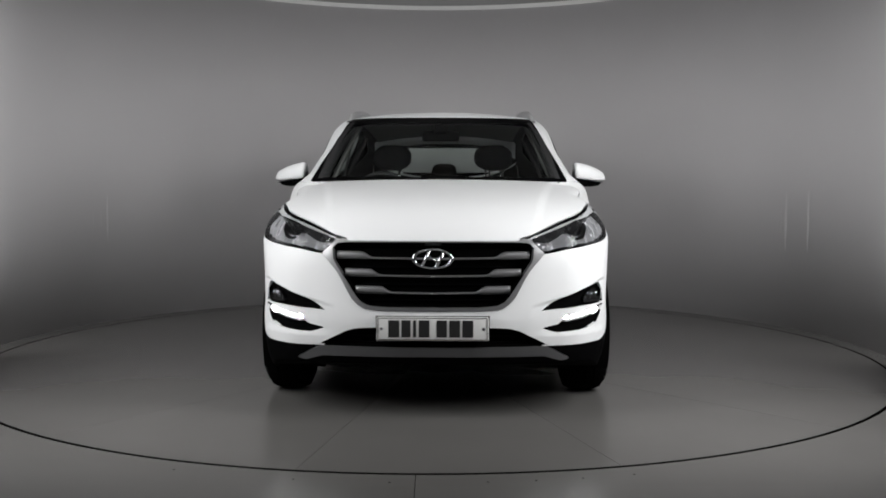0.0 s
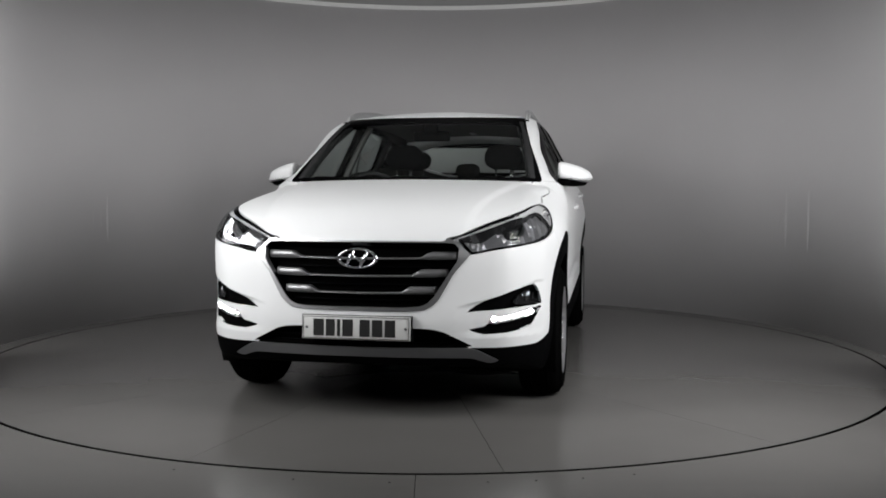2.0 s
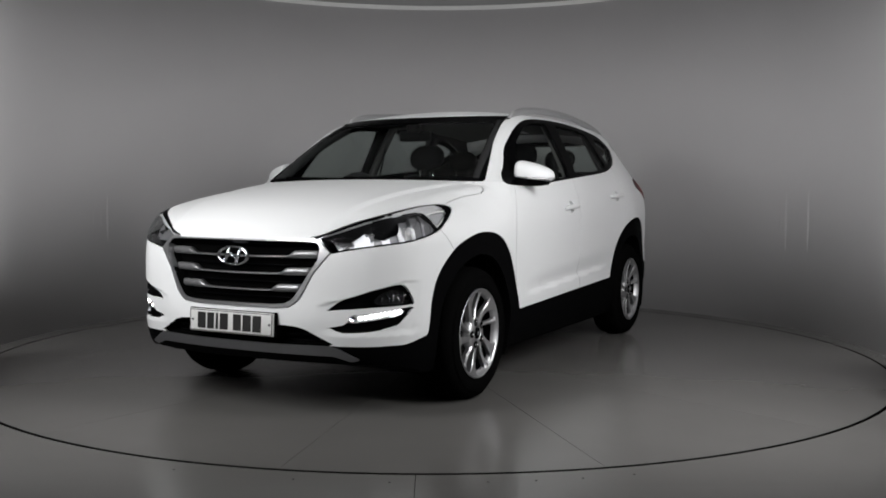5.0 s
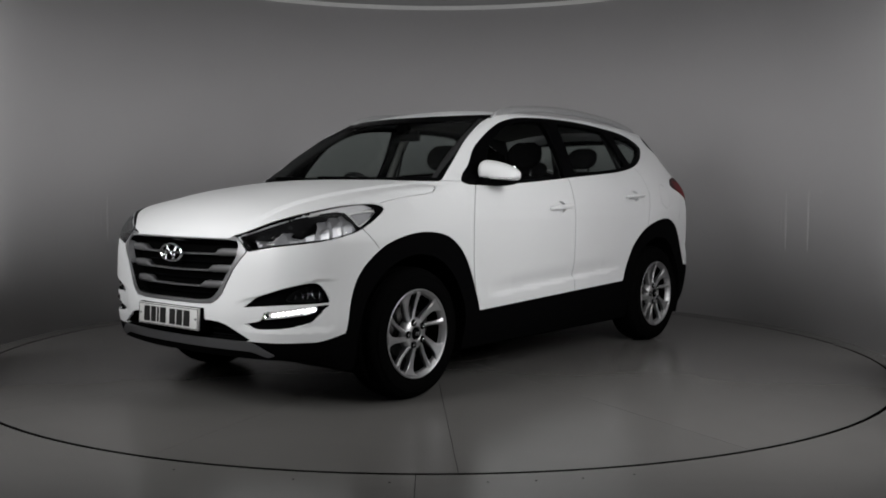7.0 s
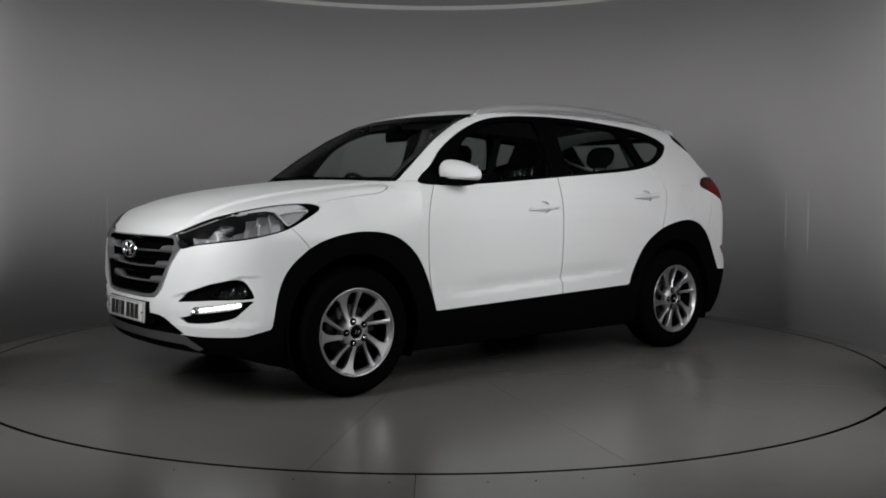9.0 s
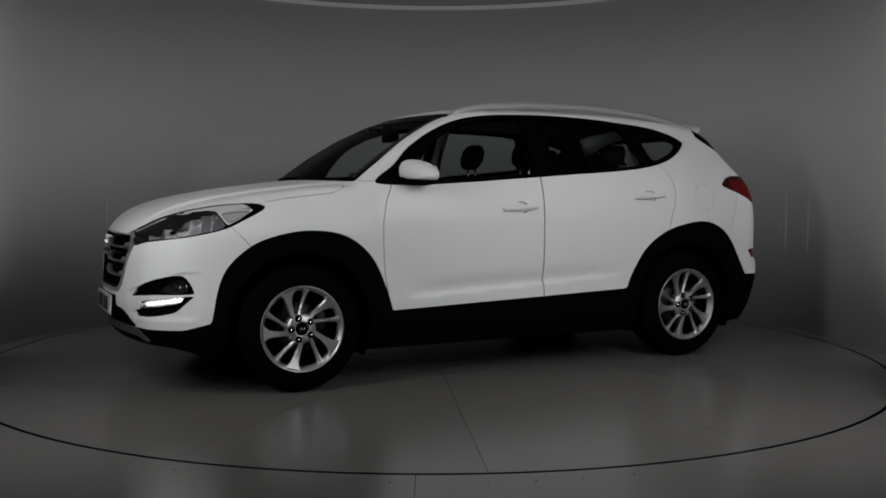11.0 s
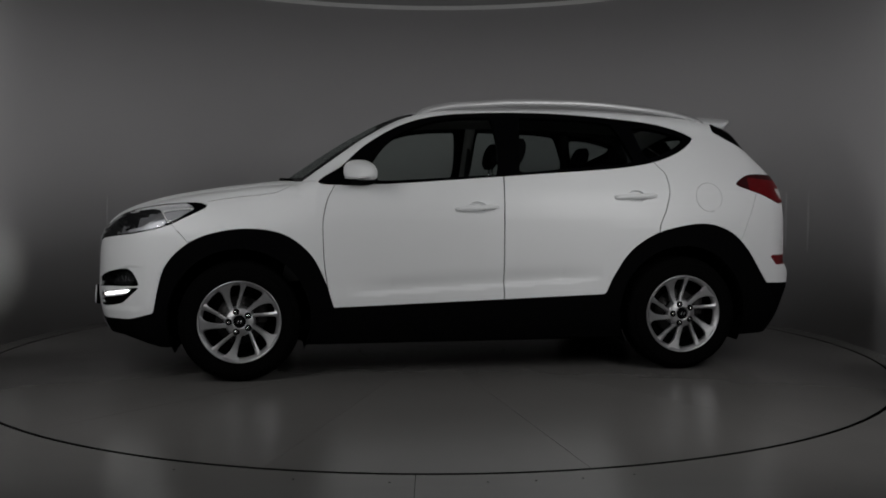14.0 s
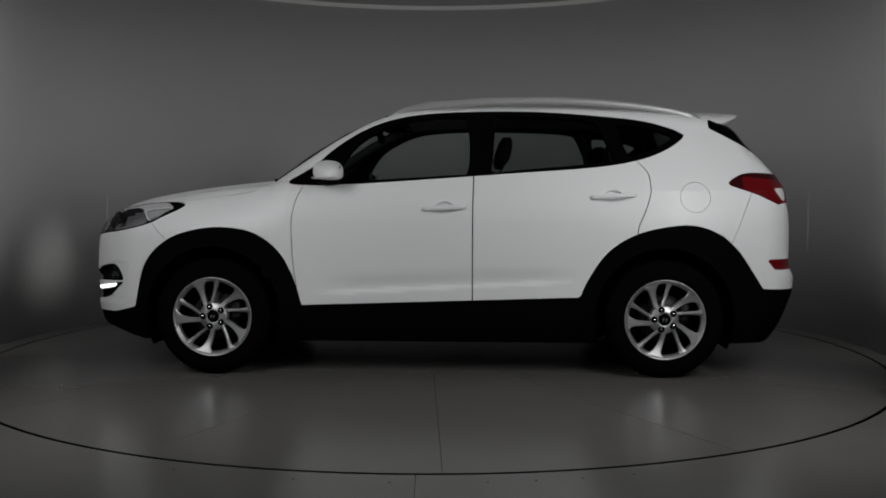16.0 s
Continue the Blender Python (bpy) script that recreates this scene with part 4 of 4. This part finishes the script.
# ---- wheels ----
def build_wheel():
    """The wheel stands at its hub, its outer face towards +z."""
    w = empty("wheel")
    tyre = part("tyre", lathe([(0.232, -0.215), (0.26, -0.222), (0.3, -0.222), (0.333, -0.208), (0.345, -0.18), (0.348, -0.112), (0.345, -0.045), (0.334, -0.018), (0.3, 0.001), (0.262, 0.004), (0.238, -0.002), (0.231, -0.012)], 72), RUBBER, w, "black road tyre")
    for r in (0.246, 0.305):
        part("sidewall_rib", lathe([(r - 0.003, 0.0008), (r, 0.0045), (r + 0.003, 0.0008)], 72), RUBBER, tyre)
    for z in (-0.155, -0.112, -0.068):
        part("tread_groove", lathe([(0.3475, z - 0.006), (0.3492, z - 0.0055), (0.3492, z + 0.0055), (0.3475, z + 0.006)], 72), MATTBLACK, tyre)
    part("rim", lathe([(0.208, -0.035), (0.212, -0.02), (0.216, -0.014), (0.228, -0.004), (0.232, 0.002), (0.236, -0.001), (0.238, -0.014), (0.23, -0.03)], 72), RIM, w, "silver alloy rim")
    # barrel painted near-black for the shade behind the spokes; brake iron darkened likewise
    part("barrel", lathe([(0.205, -0.21), (0.203, -0.04)], 48), MATTBLACK, w, "wheel barrel with its shade painted black")
    part("brake_disc", lathe([(0.06, -0.1), (0.14, -0.1), (0.14, -0.112), (0.06, -0.112)], 48), IRON, w, "grey brake disc")
    part("brake_backing", lathe([(0.0, -0.13), (0.2, -0.13)], 40), MATTBLACK, w)
    part("caliper", box((0.06, 0.11, 0.06), (0.125, 0.04, -0.1), 0.012), IRON, w, "grey brake caliper")
    hub = part("hub", lathe([(0.036, -0.03), (0.037, -0.013), (0.045, -0.0145), (0.075, -0.0185), (0.086, -0.032), (0.09, -0.06)], 40), RIM, w)
    part("cap", lathe([(0, -0.006), (0.02, -0.007), (0.029, -0.011), (0.031, -0.02)], 32), GLOSSBLACK, hub, "black centre cap")
    part("cap_mark", joined(tube([(-0.012, -0.009, -0.006), (-0.005, 0.01, -0.006)], 0.003, 6), tube([(0.012, 0.009, -0.006), (0.005, -0.01, -0.006)], 0.003, 6)), SILVER, hub, "small silver mark")
    for k in range(5):
        a = radians(36 + 72 * k)
        m = Matrix.Translation((0.06 * math.cos(a), 0.06 * math.sin(a), 0))
        # a black disc on the hub paints the shade of the bolt recess
        part("bolt_well_shade", lathe([(0, -0.0145), (0.0165, -0.0145), (0.018, -0.0125), (0.0195, -0.0165)], 20, m), MATTBLACK, hub)
        part("wheel_nut", lathe([(0, -0.007), (0.006, -0.007), (0.0085, -0.0095), (0.0085, -0.02)], 6, m), CHROME, hub)
    for k in range(5):
        for name, radii, angles, widths in (
                ("broad swept spoke", (0.045, 0.07, 0.103, 0.149, 0.18, 0.195, 0.207, 0.219), (129, 126, 121, 116.6, 114, 112.8, 112, 111.5), (0.03, 0.028, 0.028, 0.034, 0.046, 0.06, 0.085, 0.13)),
                ("slim swept spoke", (0.045, 0.07, 0.094, 0.133, 0.17, 0.191, 0.207, 0.219), (104, 99, 93.5, 87.6, 85, 84, 83.4, 83), (0.024, 0.022, 0.02, 0.0195, 0.0215, 0.025, 0.033, 0.052))):
            slim = name[0] == "s"
            rows = []
            for r, deg, wd in zip(np.interp(np.linspace(0, 7, 22), range(8), radii), np.interp(np.linspace(0, 7, 22), range(8), angles), np.interp(np.linspace(0, 7, 22), range(8), widths)):
                a = radians(72 * k + deg)
                z = -0.016 - 0.012 * math.sin(math.pi * (r - 0.045) / 0.171) + 0.01 * (r - 0.045) / 0.171
                c, t = Vector((r * math.cos(a), r * math.sin(a), 0)), Vector((-math.sin(a), math.cos(a), 0))
                # the slim spoke has a ridge, the broad one a flat face with a chamfer
                face = ((-1, -0.008), (-0.25, 0.0), (0.2, 0.0), (1, -0.006)) if slim else ((-1, -0.003), (-0.82, 0.0), (0.7, 0.0), (1, -0.007))
                rows.append([c + t * (wd / 2 * p) + Vector((0, 0, z + dz)) for p, dz in ((-0.85, -0.03), *face, (0.85, -0.03))])
            part("spoke", shade(loft(rows), False), RIM, w, name)
    return w


def place_wheels():
    first = build_wheel()
    spots = []
    for x in (1.335, -1.335):
        for s in (1, -1):
            m = Matrix.Translation((x, s * 0.912, 0.347))
            face = Matrix(((1, 0, 0, 0), (0, 0, -1, 0), (0, 1, 0, 0), (0, 0, 0, 1))) if s < 0 else Matrix(((-1, 0, 0, 0), (0, 0, 1, 0), (0, 1, 0, 0), (0, 0, 0, 1)))
            spots.append(m @ face)
    first.parent = car
    first.matrix_basis = spots[0]
    for m in spots[1:]:
        copy_thing(first, m)
    # arch liners
    for x in (1.335, -1.335):
        for s in (1, -1):
            part("arch_liner", lathe([(0.405, 0.0), (0.405, -0.32), (0.1, -0.33)], 40,
                 Matrix.Translation((x, s * 0.895, 0.36)) @ Matrix(((1, 0, 0, 0), (0, 0, s, 0), (0, 1, 0, 0), (0, 0, 0, 1))), sweep=math.pi * 1.3, start=-math.pi * 0.15), MATTBLACK, car, "black wheel arch liner")


place_wheels()


# ---- mirrors, handles, rails, spoiler ----
def build_trim():
    for s in (1, -1):
        # mirror head: a rounded shell, wider at the root
        rows = []
        for k in range(15):
            u = k / 14
            y = 0.836 + 0.202 * u
            swell = math.sqrt(max(0.0, 1 - max(0, (u - 0.04) / 0.96) ** 1.9)) * min(1, 0.85 + 2 * u)
            hz, hx = 0.064 * swell + 0.002, 0.088 * swell + 0.002
            zc = 1.212 - 0.028 * u
            rows.append([(0.652 - 0.05 * u + hx * math.copysign(abs(math.cos(a)) ** 0.75, math.cos(a)), s * y, zc + hz * math.copysign(abs(math.sin(a)) ** 0.8, math.sin(a)))
                         for a in [2 * math.pi * i / 24 for i in range(24)]])
        white = [[(x, y, max(z, sum(p[2] for p in r) / len(r) - 0.033)) for x, y, z in r] for r in rows]
        m = part("door_mirror", loft(white), PAINT, car, "white door mirror with black base")
        under = []
        for r in rows[:-1]:
            zc = sum(p[2] for p in r) / len(r)
            xc = sum(p[0] for p in r) / len(r)
            under.append([(xc + (x - xc) * 1.012, y, min(z, zc - 0.034) - 0.003 - 0.012 * (1 if z < zc - 0.036 else 0)) for x, y, z in r])
        part("mirror_base", loft(under), PLASTIC, m, "black lower mirror shell")
        part("mirror_arm", loft([[(0.70 + dx, s * y, z + dz) for dx, dz in ((-0.05, -0.016), (0.04, -0.016), (0.045, 0.012), (-0.05, 0.014))] for y, z in ((0.83, 1.142), (0.87, 1.148), (0.91, 1.155))]), PLASTIC, m, "black mirror arm")
        part("indicator_strip", tube([(0.728, s * 0.92, 1.172), (0.708, s * 0.97, 1.169), (0.668, s * 1.012, 1.168), (0.615, s * 1.03, 1.172), (0.575, s * 1.018, 1.174)], 0.008, 8, 0.8), BROW, m, "pale mirror indicator")
        part("mirror_glass", box((0.003, 0.11, 0.075), (0.562, s * 0.925, 1.2), 0.001), CHROME, m, "mirror glass")
        # door handles: a bar over a shallow cup
        for x0, x1, z0, z1 in ((0.088, -0.172, 0.99, 1.004), (-0.893, -1.161, 1.06, 1.073)):
            rows = []
            for k in range(17):
                u = k / 16
                x, z = x0 + (x1 - x0) * u, z0 + (z1 - z0) * u
                y = SIDE(z) * PLAN(x)
                lift = 0.025 * max(0.0, math.sin(math.pi * u)) ** 0.25
                h = 0.008 + 0.007 * max(0.0, math.sin(math.pi * u)) ** 0.3
                rows.append([(x, s * (y + lift + dy), z + dz) for dy, dz in ((-0.012, -h), (0.004, -h * 0.9), (0.008, 0), (0.004, h * 0.9), (-0.012, h))])
            part("door_handle", loft(rows), PAINT, car, "white door handle bar")
        # roof rail: a flat bar bowed clear of the roof
        pts = []
        for k in range(33):
            u = k / 32
            x = 0.3 - 1.88 * u
            y = 0.605 - 0.03 * math.sin(math.pi * u) - 0.03 * u
            zr = float(roof_height(x, y))
            pts.append((x, s * y, zr - 0.012 + 0.014 * u * (1 - u ** 6) + (0.066 - 0.012 * u) * max(0.0, math.sin(math.pi * u)) ** 0.4))
        part("roof_rail", tube([(x, y, z - 0.009) for x, y, z in pts], 0.0155, 12, 1.5), RAIL, car, "satin silver roof rail")
        for k in (0.01,):
            i = int(k * 32)
            x, y, z = pts[i]
            part("rail_foot", box((0.1, 0.032, 0.03), (x - 0.02 if k < 0.5 else x + 0.03, y, z - 0.004), 0.008), MATTBLACK, car, "black roof rail foot")
    # roof spoiler
    rows = []
    for y in np.linspace(-0.6, 0.6, 31):
        te = -1.9 + 0.06 * (y / 0.6) ** 2 + 0.19 * (y / 0.6) ** 6
        zr = float(roof_height(-1.5, y))
        zt = 1.598 - 0.05 * (y / 0.6) ** 2 - 0.045 * (y / 0.6) ** 6
        drop = 0.045 * (y / 0.6) ** 4
        run = lambda u: -1.5 + (te + 1.5) * u
        rows.append([(-1.5, y, zr - 0.006), (run(0.3), y, zr + (zt - zr) * 0.3 + 0.006), (run(0.7), y, zr + (zt - zr) * 0.7 + 0.005), (te + 0.008, y, zt + 0.002), (te, y, zt - 0.006),
                     (te + 0.012, y, zt - 0.02), (run(0.8), y, zt - 0.045 - drop * 0.6), (run(0.5), y, zt - 0.085 - drop)])
    part("roof_spoiler", loft(rows), PAINT, car, "white roof spoiler")
    part("aerial_fin", loft([[(-1.28 - 0.13 * u, w * (1 - u * 0.8), 1.585 + 0.045 * u - 0.01) for w in (-0.022, 0.022)] + [(-1.42 - 0.01 * u, w * (1 - u * 0.8), 1.57 + 0.06 * u) for w in (0.022, -0.022)] for u in (0, 0.5, 1)]), PAINT, car, "white aerial fin")
    # wipers
    for y0, y1 in ((0.5, -0.1), (-0.05, -0.6)):
        part("wiper", tube([(1.115 - 0.3 * y * y - 0.01, y, 1.162 + 0.012 * u) for u, y in ((0, y0), (0.3, y0 * 0.7 + y1 * 0.3), (0.7, y0 * 0.3 + y1 * 0.7), (1, y1))], 0.009, 8), MATTBLACK, car, "black wiper")


build_trim()


# ---- the cabin, seen through the glass ----
def build_cabin():
    # dashboard across the car
    rows = []
    for y in np.linspace(-0.7, 0.7, 21):
        back = 0.3 * y * y
        hump = 0.035 * math.exp(-((y + 0.37) / 0.2) ** 2)
        rows.append([(1.08 - back, y, 1.135), (0.85 - 0.6 * back, y, 1.15 + hump * 0.7), (0.66, y, 1.125 + hump), (0.58, y, 1.06), (0.56, y, 0.85), (0.7, y, 0.6), (1.1, y, 0.55)])
    part("dashboard", loft(rows), TRIM, car, "dark grey dashboard")
    wheel = part("steering_wheel", lathe([(0.185 + 0.014 * math.cos(a), 0.014 * math.sin(a)) for a in [2 * math.pi * k / 10 for k in range(11)]], 40,
                 Matrix.Translation((0.46, -0.37, 1.04)) @ pose(0, 0, 0, 0, -66, 0)), TRIM, car, "black steering wheel")
    part("steering_boss", box((0.05, 0.15, 0.11), (0.48, -0.37, 1.03), 0.02), TRIM, wheel)
    part("steering_spoke", box((0.02, 0.34, 0.03), (0.475, -0.37, 1.04), 0.008), TRIM, wheel)

    def seat(x, y, wide, high, lean, name):
        back = []
        for k in range(9):
            u = k / 8
            z = 0.55 + (high - 0.55) * u
            xx = x - lean * u
            w = wide * (1 - 0.22 * u ** 3)
            d = 0.08 - 0.02 * u
            back.append([(xx + d * math.copysign(abs(math.cos(a)) ** 0.6, math.cos(a)), y + w * math.copysign(abs(math.sin(a)) ** 0.5, math.sin(a)), z) for a in [2 * math.pi * i / 20 for i in range(20)]])
        part(name, loft(back), CLOTH, car, "dark cloth seat back")
        part("seat_cushion", box((0.5, wide * 2, 0.16), (x + 0.2, y, 0.5), 0.05), CLOTH, car)

    def headrest(x, y, z, w=0.13, h=0.085):
        rows = []
        for k in range(9):
            u = -1 + 2 * k / 8
            f = (1 - abs(u) ** 3 * 0.5)
            rows.append([(x + 0.05 * f * math.cos(a) - 0.02 * u, y + w * f * math.copysign(abs(math.sin(a)) ** 0.6, math.sin(a)), z + h * u) for a in [2 * math.pi * i / 20 for i in range(20)]])
        hr = part("headrest", loft(rows), CLOTH, car, "dark cloth headrest")
        for dy in (-0.055, 0.055):
            part("headrest_post", tube([(x + 0.01, y + dy, z - h - 0.1), (x, y + dy, z - h + 0.02)], 0.007, 8), CHROME, hr, "chrome post")

    for y in (0.37, -0.37):
        seat(-0.15, y, 0.25, 1.2, 0.24, "front_seat")
        headrest(-0.4, y, 1.345, 0.14, 0.09)
    part("rear_seat", box((0.16, 1.24, 0.62), (-0.95, 0, 0.83), 0.05, pose(0, 0, 0, 0, -16, 0)), CLOTH, car, "dark cloth rear bench back")
    part("seat_cushion", box((0.5, 1.24, 0.16), (-0.7, 0, 0.52), 0.05), CLOTH, car)
    for y, w in ((0.42, 0.12), (0.0, 0.1), (-0.42, 0.12)):
        headrest(-1.08, y, 1.34 if y else 1.26, w, 0.075 if y else 0.06)
    part("load_floor", box((1.0, 1.2, 0.04), (-1.55, 0, 0.75)), TRIM, car)
    part("cabin_floor", box((2.4, 1.5, 0.05), (-0.1, 0, 0.3)), TRIM, car)
    part("headlining", loft([[(x, y, float(roof_height(x, y)) - 0.045) for y in np.linspace(-0.57, 0.57, 13)]
                             for x in np.linspace(0.25, -1.5, 15)], closed=False), GREYTRIM, car, "grey headlining")
    part("interior_mirror", box((0.03, 0.24, 0.065), (0.42, 0.0, 1.45), 0.012), PLASTIC, car, "black rear-view mirror")
    part("mirror_mount", box((0.06, 0.09, 0.06), (0.44, 0.0, 1.495), 0.015), PLASTIC, car, "black sensor housing")
    for s in (1, -1):
        for x0, z0, x1, z1, w in ((-0.27, 1.15, -0.29, 1.56, 0.07), (-1.07, 1.2, -1.02, 1.52, 0.06)):
            rows = []
            for k in range(7):
                u = k / 6
                x, z = x0 + (x1 - x0) * u, z0 + (z1 - z0) * u
                y = float(SIDE(z) * PLAN(x)) - 0.045
                rows.append([(x - w / 2, s * y, z), (x + w / 2, s * y, z), (x + w / 2, s * (y - 0.03), z), (x - w / 2, s * (y - 0.03), z)])
            part("pillar_trim", loft(rows), GREYTRIM if x0 > -0.5 else TRIM, car, "pillar lining")
        part("pillar_trim", tube([(0.95, s * 0.7, 1.15), (0.76, s * 0.662, 1.29), (0.56, s * 0.622, 1.415), (0.36, s * 0.572, 1.515)], 0.032, 10), TRIM, car, "dark windscreen pillar lining")
        part("seat_belt", tube([(-0.3, s * 0.66, 1.45), (-0.27, s * 0.73, 1.1), (-0.26, s * 0.76, 0.7)], 0.02, 8, 0.3), TRIM, car)
    part("underbody", box((3.9, 1.3, 0.3), (0, 0, 0.42), 0.05), MATTBLACK, car, "black underbody")
    part("engine_bay", box((1.1, 1.0, 0.4), (1.5, 0, 0.62), 0.05), MATTBLACK, car, "black engine bay filler")


build_cabin()


# ---- the table turns, with the car on it ----
def motions():
    angles = [(0.0, -91.62), (0.25, -91.8), (0.5, -92.61), (0.75, -93.85), (1.0, -95.29)]
    angles += [(float(t), -95.29 - 5.85 * (t - 1)) for t in range(2, 17)]
    rows_car, rows_table = [], []
    for t, a in angles:
        turn = pose(0, 0, 0, 0, 0, a)
        rows_table.append((t, turn))
        rows_car.append((t, turn @ Matrix.Translation((-0.0778, 0.0634, 0.002))))
    walk(turntable, rows_table)
    walk(car, rows_car)


motions()
